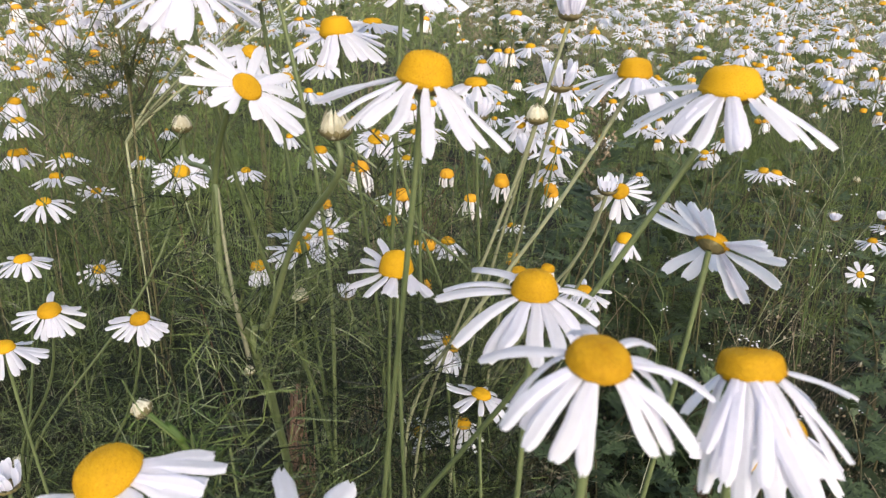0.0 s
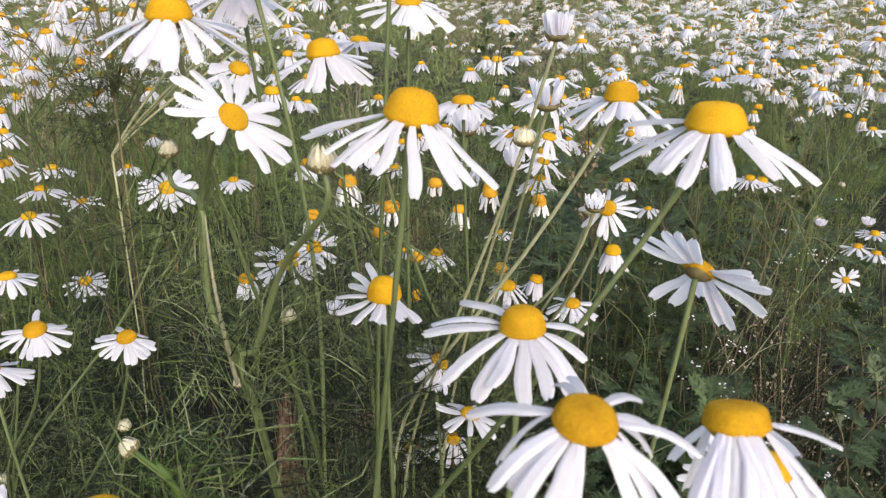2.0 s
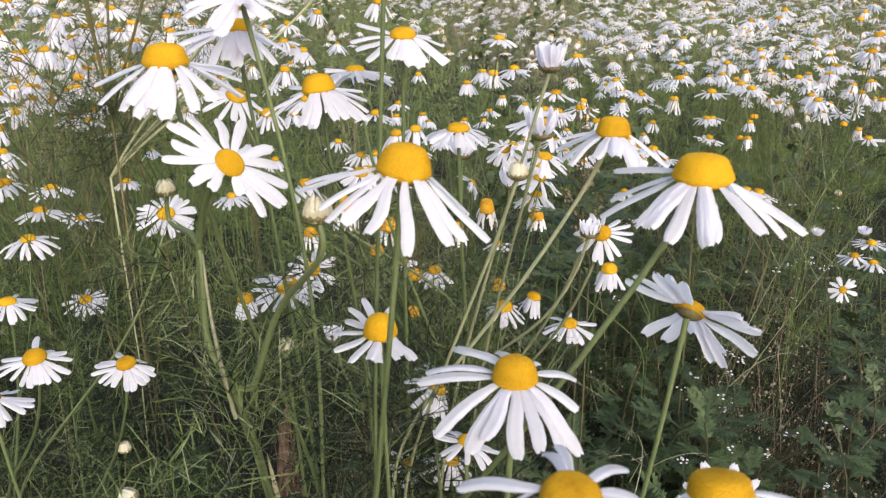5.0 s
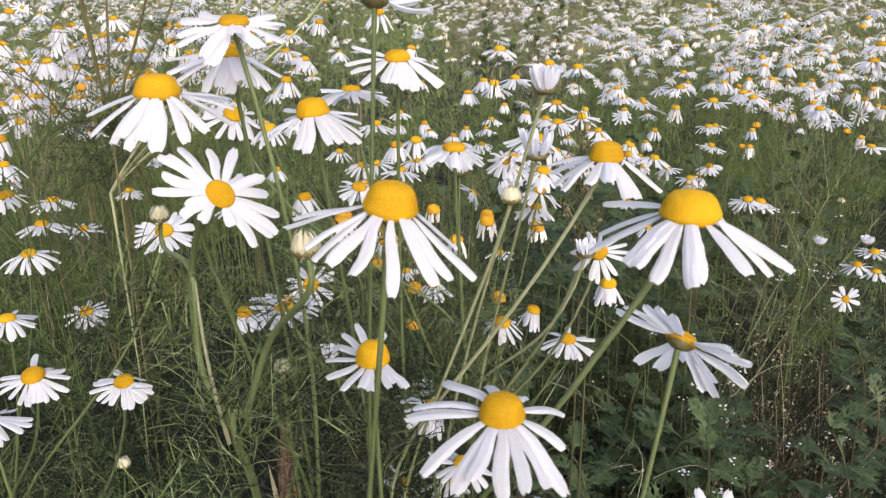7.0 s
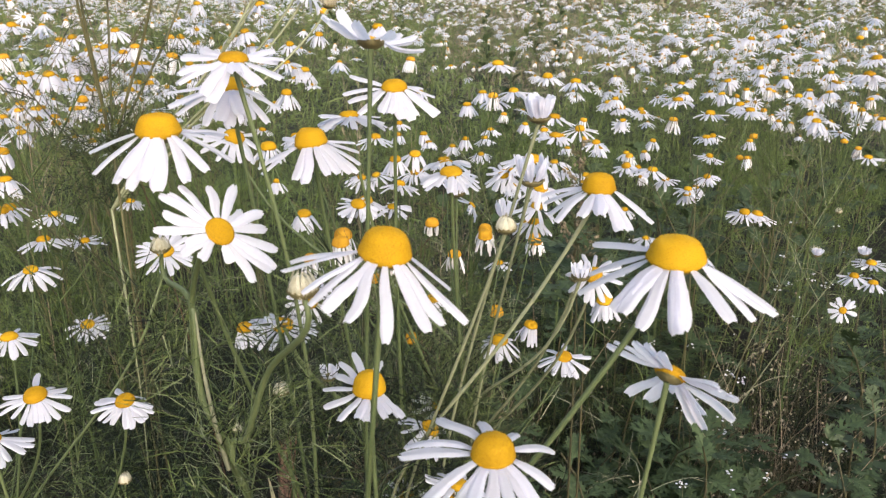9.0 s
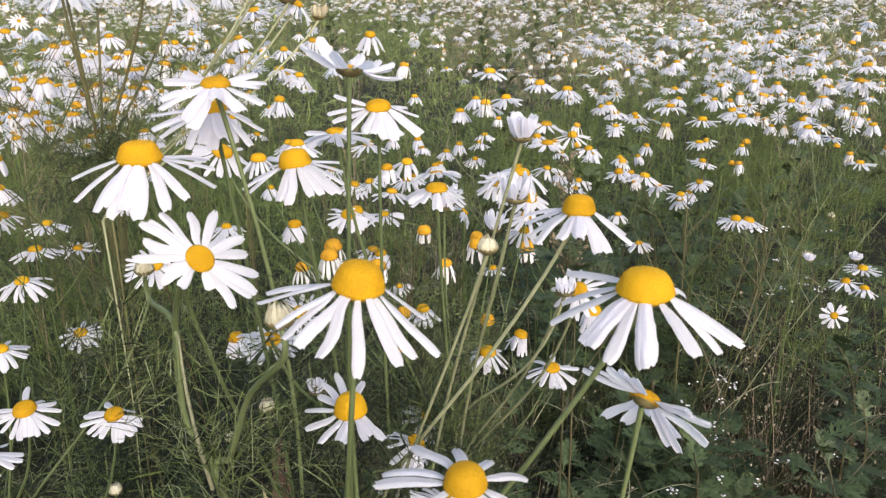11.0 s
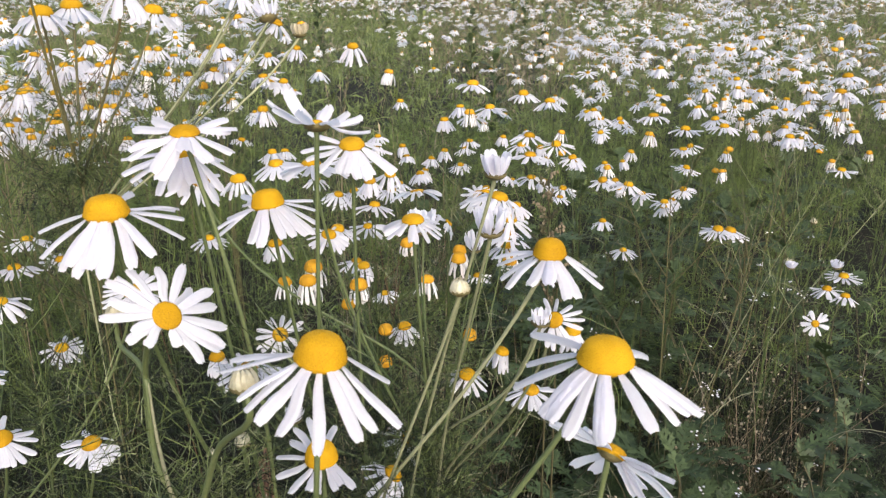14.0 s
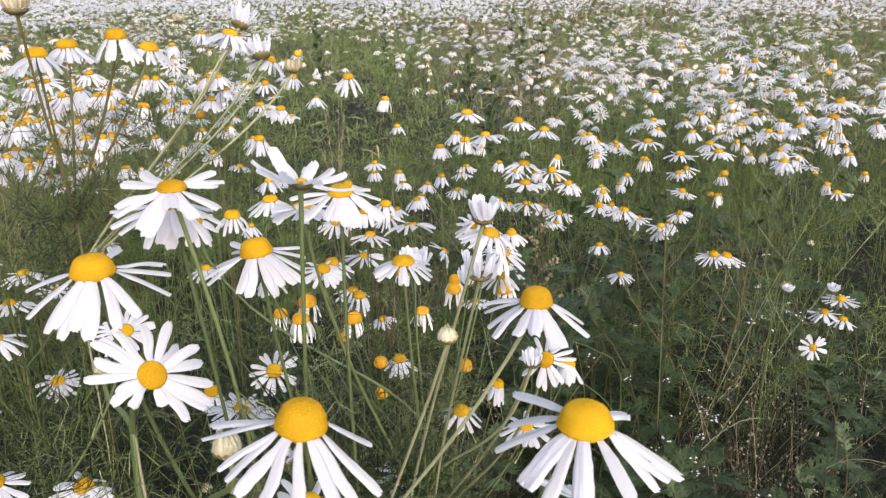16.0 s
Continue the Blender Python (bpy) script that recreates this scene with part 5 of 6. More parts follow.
daisy(0.1147, 0.8423, 0.4834, detail=1, r=0.0063, h=0.81, petals=14, length=0.0165, droop=21, sag=12, tilt=5, toward=65)
daisy(0.0909, 0.9668, 0.3836, detail=1, r=0.0064, h=0.7, petals=14, length=0.0168, droop=16, sag=12, tilt=5, toward=160)
daisy(0.3498, 0.7905, 0.5094, detail=1, r=0.0061, h=0.77, petals=18, length=0.0173, droop=27, sag=12, tilt=3, toward=-66)
daisy(0.3690, 0.8002, 0.5041, detail=1, r=0.0065, h=0.75, petals=16, length=0.0186, droop=16, sag=12, tilt=10, toward=-9)
daisy(0.5295, 0.8603, 0.4014, detail=1, r=0.006, h=0.86, petals=18, length=0.0171, droop=18, sag=12, tilt=4, toward=114)
daisy(0.5461, 0.8457, 0.3975, detail=1, r=0.0059, h=0.84, petals=13, length=0.0154, droop=29, sag=12, tilt=13, toward=64)
daisy(0.3480, 0.9746, 0.4849, detail=1, r=0.0057, h=0.8, petals=17, length=0.0166, droop=15, sag=12, tilt=0, toward=-123)
daisy(0.2070, 0.9224, 0.5620, detail=1, r=0.0057, h=0.85, petals=14, length=0.0162, droop=27, sag=12, tilt=0, toward=-159)
daisy(-0.0489, 0.5610, 0.5957, detail=1, r=0.0056, h=0.88, petals=15, length=0.0154, droop=28, sag=12, tilt=3, toward=-84)
daisy(-0.0554, 0.7559, 0.4916, detail=1, r=0.0061, h=0.66, petals=17, length=0.0186, droop=20, sag=12, tilt=7, toward=26)
daisy(-0.0304, 0.7170, 0.5669, detail=1, r=0.0058, h=0.82, petals=18, length=0.0174, droop=16, sag=12, tilt=11, toward=60)
daisy(-0.0420, 0.9924, 0.3472, detail=1, r=0.006, h=0.8, petals=18, length=0.0163, droop=20, sag=12, tilt=7, toward=-155)
daisy(-0.5108, 1.3538, 0.5829, detail=1, r=0.0061, h=0.65, petals=14, length=0.0184, droop=23, sag=12, tilt=3, toward=71)
daisy(-0.3349, 1.8099, 0.5358, detail=1, r=0.0066, h=0.87, petals=14, length=0.0180, droop=20, sag=12, tilt=8, toward=30)
daisy(-0.2202, 0.7862, 0.5099, detail=1, r=0.0056, h=0.81, petals=18, length=0.0172, droop=26, sag=12, tilt=1, toward=-103)
daisy(0.0719, 0.7954, 0.6741, detail=1, r=0.0066, h=0.69, petals=16, length=0.0163, droop=16, sag=12, tilt=4, toward=21)
daisy(0.5095, 1.1257, 0.6713, detail=1, r=0.0055, h=0.69, petals=15, length=0.0160, droop=26, sag=12, tilt=13, toward=149)
daisy(0.2061, 2.1195, 0.5242, detail=1, r=0.006, h=0.62, petals=14, length=0.0165, droop=22, sag=12, tilt=5, toward=83)
daisy(0.8007, 1.4155, 0.5184, detail=1, r=0.0063, h=0.87, petals=18, length=0.0162, droop=28, sag=12, tilt=12, toward=-134)
daisy(0.2826, 1.0468, 0.4342, detail=1, r=0.0057, h=0.8, petals=15, length=0.0182, droop=29, sag=12, tilt=0, toward=-111)
daisy(0.4937, 0.8473, 0.6520, detail=1, r=0.006, h=0.77, petals=16, length=0.0173, droop=22, sag=12, tilt=3, toward=54)
daisy(-0.6196, 1.2317, 0.6184, detail=1, r=0.0061, h=0.88, petals=17, length=0.0161, droop=48, sag=12, tilt=4, toward=-62)
daisy(-0.5701, 1.1649, 0.6164, detail=1, r=0.006, h=0.65, petals=14, length=0.0182, droop=47, sag=12, tilt=12, toward=-147)
daisy(-0.5084, 1.3648, 0.5949, detail=1, r=0.0058, h=0.75, petals=17, length=0.0168, droop=50, sag=12, tilt=10, toward=122)
daisy(-0.4934, 1.3832, 0.6441, detail=1, r=0.0058, h=0.65, petals=14, length=0.0158, droop=58, sag=12, tilt=11, toward=120)
daisy(-0.0341, 0.7147, 0.5922, detail=1, r=0.006, h=0.84, petals=16, length=0.0167, droop=52, sag=12, tilt=1, toward=-166)
daisy(-0.0155, 0.7451, 0.5904, detail=1, r=0.0062, h=0.66, petals=14, length=0.0173, droop=54, sag=12, tilt=12, toward=-72)
daisy(0.0680, 0.9970, 0.6151, detail=1, r=0.0055, h=0.67, petals=18, length=0.0169, droop=49, sag=12, tilt=3, toward=85)
daisy(0.0456, 0.9531, 0.6063, detail=1, r=0.0059, h=0.7, petals=18, length=0.0172, droop=58, sag=12, tilt=2, toward=123)
daisy(-0.0227, 1.3208, 0.5703, detail=1, r=0.0064, h=0.78, petals=14, length=0.0172, droop=53, sag=12, tilt=1, toward=24)
daisy(-0.3799, 1.3628, 0.5628, detail=1, r=0.0066, h=0.82, petals=14, length=0.0168, droop=58, sag=12, tilt=0, toward=-108)
daisy(-0.0438, 0.7081, 0.5052, detail=1, r=0.0066, h=0.8, petals=15, length=0.0182, droop=53, sag=12, tilt=0, toward=13)
daisy(-0.3965, 0.6773, 0.5864, detail=1, r=0.0062, h=0.63, petals=18, length=0.0185, droop=47, sag=12, tilt=0, toward=-142)
daisy(-0.4159, 0.6934, 0.5514, detail=1, r=0.0063, h=0.87, petals=15, length=0.0160, droop=57, sag=12, tilt=3, toward=13)
daisy(0.4999, 0.8546, 0.6510, detail=1, r=0.0063, h=0.64, petals=13, length=0.0183, droop=50, sag=12, tilt=11, toward=-16)
daisy(0.6772, 1.1677, 0.5559, detail=1, r=0.0065, h=0.72, petals=15, length=0.0182, droop=48, sag=12, tilt=4, toward=-127)
daisy(-0.3858, 1.1473, 0.5911, detail=1, r=0.0059, h=0.72, petals=18, length=0.0168, droop=55, sag=12, tilt=8, toward=-92)
daisy(0.0743, 0.8959, 0.6257, detail=1, r=0.0063, h=0.81, petals=14, length=0.0168, droop=22, sag=12, tilt=2, toward=120, kind='old')
daisy(0.1274, 1.3357, 0.5267, detail=1, r=0.0059, h=0.69, petals=17, length=0.0164, droop=17, sag=12, tilt=5, toward=5, kind='old')
daisy(0.6440, 1.2578, 0.5217, detail=1, r=0.0062, h=0.72, petals=18, length=0.0177, droop=15, sag=12, tilt=12, toward=-13, kind='old')
daisy(0.1094, 0.7395, 0.5015, detail=1, r=0.006, h=0.73, petals=18, length=0.0180, droop=22, sag=12, tilt=1, toward=-53, kind='old')
daisy(0.4387, 0.9988, 0.5506, detail=1, r=0.006, h=0.71, petals=14, length=0.0157, droop=28, sag=12, tilt=2, toward=82, kind='bare')
daisy(0.6577, 1.1656, 0.5059, detail=1, r=0.006, h=0.75, petals=15, length=0.0155, droop=22, sag=12, tilt=6, toward=-25, kind='bare')
daisy(0.2977, 0.9788, 0.4131, detail=1, r=0.0055, h=0.6, petals=17, length=0.0171, droop=22, sag=12, tilt=4, toward=-138)
daisy(-0.3992, 0.8071, 0.4796, detail=1, r=0.0059, h=0.8, petals=15, length=0.0179, droop=2, sag=12, tilt=4, toward=-3)
daisy(0.5515, 0.8658, 0.4163, detail=1, r=0.0064, h=0.77, petals=17, length=0.0180, droop=8, sag=12, tilt=1, toward=173)
daisy(0.4993, 0.9059, 0.4154, detail=1, r=0.0061, h=0.78, petals=17, length=0.0184, droop=29, sag=12, tilt=4, toward=-3, kind='bud')
daisy(-0.0458, 0.5766, 0.5230, detail=1, r=0.0062, h=0.9, petals=15, length=0.0165, droop=24, kind='bare')
daisy(-0.0136, 0.5507, 0.5113, detail=1, r=0.0062, h=0.9, petals=15, length=0.0165, droop=24, kind='bare')
daisy(0.1375, 0.8860, 0.6491, detail=1, r=0.0062, h=0.9, petals=15, length=0.0165, droop=24)
daisy(0.0793, 0.9247, 0.6154, detail=1, r=0.0062, h=0.9, petals=15, length=0.0165, droop=24)
daisy(0.0971, 0.6598, 0.5266, detail=1, r=0.0062, h=0.9, petals=15, length=0.0165, droop=24, kind='bare')


# ---- crowded plants, each with several daisies ----
def daisy_crowd(plants, cx, cy, wide, deep, low, high, grow, crowd, seed, fresh=0.85, bark=None):
    """Plants round one spot, whose daisies fan out from a common foot."""
    r = np.random.default_rng(seed)
    for _ in range(plants):
        px, py, rise = r.normal(cx, wide), max(0.88, r.normal(cy, deep)), r.uniform(low, high)
        for _ in range(r.integers(2, crowd)):
            x, y, z = px + r.normal(0, 0.07), py + r.normal(0, 0.07), rise + r.normal(0, 0.03)
            kind = "open" if r.random() < fresh else r.choice(["old", "old", "bare"])
            size = grow * r.uniform(0.85, 1.1)
            daisy(x, y, z, r=0.0056 * size, h=r.uniform(0.6, 0.95), petals=int(r.integers(13, 19)), length=0.0170 * size, width=0.0044 * size, droop=r.uniform(20, 64), sag=14,
                  tilt=r.uniform(0, 16), toward=r.uniform(-180, 180), base=(px - x, py - y), kind=str(kind), detail=1, thick=0.0005, bark=bark)


daisy_crowd(20, -0.46, 1.06, 0.15, 0.11, 0.55, 0.68, 1.2, 8, 61, 0.85, BROWN_STEM)
daisy_crowd(15, 0.56, 1.15, 0.18, 0.12, 0.49, 0.62, 0.95, 8, 62, 0.68, SHADED_STEM)
daisy_crowd(9, 0.13, 1.06, 0.13, 0.06, 0.50, 0.58, 0.95, 7, 64, 0.85, SHADED_STEM)


# ---- leafy weeds, stalks and dry stems ----
def lobed_leaf(length, seed):
    """A flat, deeply lobed leaf along +x with pointed lobes, folded a little along its rib."""
    r = np.random.default_rng(seed)
    heap = Heap()
    s = np.linspace(0, 1, 8)
    mid = np.stack([length * s, 0 * s, length * (0.34 * s - 0.46 * s**2)], -1)
    wide = length * np.interp(s, [0, 0.2, 0.6, 0.9, 1], [0.010, 0.025, 0.045, 0.03, 0.003])
    v = np.concatenate([mid + np.stack([0 * s, wide, 0.12 * wide], -1), mid, mid - np.stack([0 * s, wide, -0.12 * wide], -1)])
    f = [[k, k + 8, k + 9, k + 1] for k in range(7)] + [[k + 8, k + 16, k + 17, k + 9] for k in range(7)]
    heap.add(v, f)
    for u, size in ((0.24, 0.24), (0.40, 0.37), (0.56, 0.36), (0.71, 0.28), (0.84, 0.17)):
        at = np.array([np.interp(u, s, mid[:, c]) for c in range(3)])
        for side in (-1, 1):
            d = np.array([r.uniform(0.55, 0.85), side * 0.8, r.uniform(-0.1, 0.25)])
            d /= np.linalg.norm(d)
            w = np.array([0.8, -side * 0.55, 0]) * length * 0.038
            far = length * size * r.uniform(0.85, 1.15)
            end = at + d * far
            heap.add([at - w, at + w, at + d * far * 0.55 + w * 1.25, end, at + d * far * 0.5 - w * 1.3], [[0, 1, 2, 4]])
            heap.add([at + d * far * 0.5 - w * 1.3, at + d * far * 0.55 + w * 1.25, end], [[0, 1, 2]])
            for tooth, turn in ((0.55, 1.0), (0.5, -1.0)):
                p = at + d * far * tooth + w * turn * 1.1
                q = p + (d * 0.8 + w / np.linalg.norm(w) * turn * 0.75) * far * 0.34
                heap.add([p - d * far * 0.12, p + d * far * 0.14, q], [[0, 1, 2]])
    return heap


LOBED = [lobed_leaf(0.058, 70 + k).mesh("lobed_leaf", [MUGWORT], False) for k in range(4)]
rng_weeds = np.random.default_rng(17)


def mugwort(x, y, z, leaves=13, grow=1.0):
    """An upright weed with a thin stem and lobed grey-green leaves all round it."""
    r = rng_weeds
    root = thing("mugwort_plant", x, y, 0, "leafy green mugwort weed with deeply lobed leaves", "weed", "leafy weeds")
    line = bezier((0, 0, -0.01), (0, 0, z * 0.4), (r.normal(0, 0.02), r.normal(0, 0.02), z * 0.8), (r.normal(0, 0.03), r.normal(0, 0.03), z), 8)
    part("stem", Heap().add(*tube(line, np.linspace(0.0018, 0.0008, 8), 5)).mesh("stem", [MUGWORT_STEM]), root)
    for k in range(leaves):
        u = 0.25 + 0.75 * (k + 0.5) / leaves
        at = [np.interp(u, np.linspace(0, 1, 8), line[:, c]) for c in range(3)]
        part("leaf", LOBED[k % 4], root, Matrix.Translation(at) @ pose(0, 0, 0, 0, r.uniform(-35, 10) - 25 * (u > 0.85), k * 137.5 + r.uniform(-25, 25)) @ Matrix.Scale(grow * r.uniform(0.65, 1.1) * (1.1 - 0.35 * u), 4))


mugwort(0.276, 0.643, 0.33, 15)
mugwort(0.437, 0.634, 0.30, 14, 1.15)
mugwort(0.517, 0.748, 0.30, 14, 1.15)
mugwort(0.335, 0.700, 0.24, 12)
mugwort(0.210, 0.560, 0.30, 14)
mugwort(0.155, 0.660, 0.28, 13)
mugwort(0.230, 0.780, 0.30, 14)
mugwort(0.300, 0.520, 0.24, 12)
mugwort(0.380, 0.560, 0.22, 12, 1.1)
mugwort(0.590, 0.860, 0.30, 14, 1.1)
mugwort(0.560, 0.640, 0.24, 12)
mugwort(0.640, 0.980, 0.32, 13)
mugwort(0.700, 0.820, 0.28, 13)
mugwort(0.250, 1.050, 0.34, 14, 1.1)
mugwort(0.330, 1.150, 0.36, 14, 1.1)
mugwort(0.180, 1.180, 0.34, 14, 1.1)
mugwort(0.420, 1.020, 0.30, 13)
mugwort(0.100, 0.860, 0.28, 13)
mugwort(0.040, 0.620, 0.22, 12)
mugwort(-0.100, 0.700, 0.22, 12)
mugwort(-0.330, 0.480, 0.30, 13)
mugwort(-0.390, 0.560, 0.28, 13)
mugwort(-0.260, 0.420, 0.22, 12)
mugwort(0.750, 1.050, 0.30, 13)
mugwort(0.480, 1.250, 0.34, 13, 1.1)


mugwort(-0.300, 0.600, 0.18, 12)
mugwort(-0.420, 0.680, 0.20, 12)
mugwort(-0.240, 0.720, 0.20, 12, 1.1)
mugwort(-0.360, 0.420, 0.18, 12)


for k in range(34):
    across, ahead = 0.02 + 0.46 * ((k * 0.618) % 1), 0.72 + 0.85 * ((k * 0.377 + 0.13) % 1)
    if not dry_patch(across + 0.03 * math.sin(7 * k), ahead):
        mugwort(across + 0.03 * math.sin(7 * k), ahead, 0.24 + 0.10 * ((k * 0.29) % 1), 12, 1.0 + 0.25 * ((k * 0.41) % 1))


r_leafy = np.random.default_rng(23)
for k in range(30):
    ahead = r_leafy.uniform(0.98, 1.6)
    across = r_leafy.uniform(0.16, 0.62) * ahead
    if not dry_patch(across, ahead):
        mugwort(across, ahead, r_leafy.uniform(0.33, 0.43), 13, r_leafy.uniform(1.1, 1.4))
for k in range(16):
    ahead = r_leafy.uniform(0.50, 0.82)
    mugwort(r_leafy.uniform(0.22, 0.52) * ahead, ahead, r_leafy.uniform(0.20, 0.29), 11, r_leafy.uniform(1.25, 1.6))
for k in range(8):
    ahead = r_leafy.uniform(0.55, 0.85)
    across = r_leafy.uniform(0.35, 0.62) * ahead
    if not dry_patch(across, ahead):
        mugwort(across, ahead, r_leafy.uniform(0.18, 0.27), 12, r_leafy.uniform(0.9, 1.2))


def stalk(x, y, z, lean=(0.0, 0.0), branches=5, reach=0.16, mat=None, thick=0.0008, knots=True, label="dry branching weed stalk with thin bare twigs"):
    """A tall thin stalk with forked twigs, dry or half green."""
    r = rng_weeds
    root = thing("weed_stalk", x, y, 0, label, "weed", "weed stalks")
    mat = mat or STRAW
    line = bezier((0, 0, -0.01), (lean[0] * 0.2, lean[1] * 0.2, z * 0.35), (lean[0] * 0.6, lean[1] * 0.6, z * 0.7), (lean[0], lean[1], z), 12)
    part("stem", Heap().add(*tube(line, np.linspace(thick * 1.4, thick * 0.5, 12), 5)).mesh("stem", [mat]), root)
    for k in range(branches):
        u = r.uniform(0.60, 0.97)
        at = np.array([np.interp(u, np.linspace(0, 1, 12), line[:, c]) for c in range(3)])
        az, far = r.uniform(0, 6.283), reach * r.uniform(0.5, 1.1) * (1.3 - u * 0.7)
        d = np.array([math.cos(az), math.sin(az), 1.3])
        end = at + d / np.linalg.norm(d) * far
        twig = bezier(at, at + (end - at) * 0.4 - (0, 0, 0.01), at + (end - at) * 0.75, end, 6)
        heap = Heap().add(*tube(twig, np.linspace(thick * 0.7, thick * 0.35, 6), 4))
        for q in range(3):
            g = r.integers(2, 6)
            tip = twig[g] + np.array([r.normal(0, 1), r.normal(0, 1), 0.9]) * far * 0.16
            heap.add(*tube([twig[g], (twig[g] + tip) / 2 + (0, 0, 0.002), tip], [thick * 0.45, thick * 0.4, thick * 0.25], 3))
        part("twig", heap.mesh("twig", [mat]), root)


stalk(-0.520, 1.170, 0.62, (0.03, 0.0), 7, 0.20, RUST)
stalk(-0.330, 0.760, 0.66, (-0.10, 0.02), 6, 0.16, BROWN_STEM)
stalk(-0.420, 0.900, 0.70, (0.16, 0.0), 6, 0.16, BROWN_STEM)
stalk(-0.300, 0.900, 0.74, (-0.12, 0.05), 7, 0.18, RUST)
stalk(0.020, 0.760, 0.50, (-0.05, 0.0), 5, 0.14, RUST)


stalk(-0.360, 0.620, 0.60, (0.04, 0.0), 9, 0.20, SHADED_STEM, 0.0007, label="green branching weed stalk with thread-like twigs")
stalk(-0.270, 0.560, 0.58, (-0.05, 0.0), 9, 0.18, SHADED_STEM, 0.0007, label="green branching weed stalk with thread-like twigs")
stalk(-0.440, 0.720, 0.64, (0.08, 0.0), 9, 0.20, SHADED_STEM, 0.0007, label="green branching weed stalk with thread-like twigs")
stalk(-0.210, 0.700, 0.60, (-0.06, 0.0), 9, 0.18, SHADED_STEM, 0.0007, label="green branching weed stalk with thread-like twigs")
stalk(-0.560, 0.950, 0.66, (0.05, 0.0), 9, 0.22, OLIVE, 0.0008, label="olive branching weed stalk with thread-like twigs")


def tall_weed(x, y, z):
    """A tall dark leafy weed standing up out of the flowers far back."""
    root = thing("tall_weed", x, y, 0, "tall dark green leafy weed standing among the daisies", "weed", "tall weeds")
    r = rng_weeds
    part("stem", Heap().add(*tube([(0, 0, -0.01), (0.01, 0, z * 0.5), (0.0, 0.01, z)], [0.006, 0.004, 0.002], 5)).mesh("stem", [STEM]), root)
    for k in range(26):
        u = 0.3 + 0.7 * k / 26
        part("leaf", LOBED[k % 4], root, Matrix.Translation((0, 0, z * u)) @ pose(0, 0, 0, 0, r.uniform(-65, -20), k * 137.5) @ Matrix.Scale(1.7 * (1.2 - 0.7 * u), 4))


tall_weed(0.265, 4.000, 0.60)
tall_weed(0.682, 4.200, 0.60)
tall_weed(0.250, 2.500, 0.53)
tall_weed(-0.274, 6.000, 0.66)
tall_weed(0.717, 6.000, 0.65)
tall_weed(1.532, 3.200, 0.54)
tall_weed(0.676, 5.000, 0.61)
tall_weed(-0.666, 5.000, 0.62)


def dry_leaf(x, y, z, bearing, rise, length, mat):
    """A long withered strap leaf, folded along its middle."""
    root = thing("withered_leaf", x, y, 0, "withered straw-coloured leaf leaning among the stems", "leaf", "withered leaves")
    s = np.linspace(0, 1, 9)
    c, q = math.cos(radians(bearing)), math.sin(radians(bearing))
    mid = np.stack([c * length * s * math.cos(radians(rise)), q * length * s * math.cos(radians(rise)), z + length * s * math.sin(radians(rise)) - 0.03 * s**2], -1)
    w = 0.004 * np.interp(s, [0, 0.3, 0.8, 1], [0.5, 1, 0.7, 0.05])
    side = np.array([-q, c, 0.25])
    v = np.concatenate([mid - w[:, None] * side, mid - np.stack([0 * s, 0 * s, w * 0.5], -1), mid + w[:, None] * side])
    f = [[k, k + 1, k + 10, k + 9] for k in range(8)] + [[k + 9, k + 10, k + 19, k + 18] for k in range(8)]
    part("blade", Heap().add(v, f).mesh("blade", [mat]), root)


dry_leaf(-0.140, 0.600, 0.10, 118, 62, 0.20, STRAW)
dry_leaf(0.020, 0.600, 0.0, 40, 70, 0.20, STRAW)
dry_leaf(0.300, 0.720, 0.0, 20, 60, 0.22, RUST)


def chaff(name, count, spots, label, seed=61, busy=24, pale=1.0):
    """Thin weed stems set with many pale small seed pods, as one mass of stuff."""
    r = np.random.default_rng(seed)
    heap = Heap()
    pod = lathe([(0.0002, -0.0022), (0.0016, 0.0), (0.0002, 0.0024)], 4)
    for k in range(count):
        cx, cy, wide, tall = spots[k % len(spots)]
        x, y, z = cx + r.normal(0, wide), cy + r.normal(0, wide), tall * r.uniform(0.55, 1.1)
        lean = r.normal(0, 0.06, 2)
        line = np.stack([x + lean[0] * np.linspace(0, 1, 5) ** 2, y + lean[1] * np.linspace(0, 1, 5) ** 2, np.linspace(-0.01, z, 5)], -1)
        heap.add(*tube(line, [0.0008, 0.0007, 0.0006, 0.0005, 0.0003], 3), 2 if r.random() < 0.4 else 0)
        n = r.integers(busy // 4, busy)
        u = r.uniform(0.3, 1.0, n)
        az = r.uniform(0, 6.283, n)
        at = np.stack([np.interp(u, np.linspace(0, 1, 5), line[:, c]) for c in range(3)], -1)
        end = at + np.stack([np.cos(az), np.sin(az), 0.5 + 0 * az], -1) * r.uniform(0.004, 0.013, n)[:, None]
        for p, q in zip(at[::2], end[::2]):
            heap.add(*tube([p, q], [0.0003, 0.0002], 3), 0)
        m = np.zeros((n, 4, 4))
        m[:, :3, :3] = np.linalg.qr(r.normal(0, 1, (n, 3, 3)))[0] * (pale * (0.2 + 1.1 * r.random(n) ** 3))[:, None, None] * r.uniform(0.5, 1.2, (n, 1, 3))
        m[:, :3, 3] = end
        brown = r.random(n) < 0.45
        heap.many(*pod, m[~brown], 1)
        heap.many(*pod, m[brown], 2)
    tagged(new(name, heap.mesh(name, [MUGWORT_STEM, CHAFF, OLIVE])), label, "weed", kind="stuff")


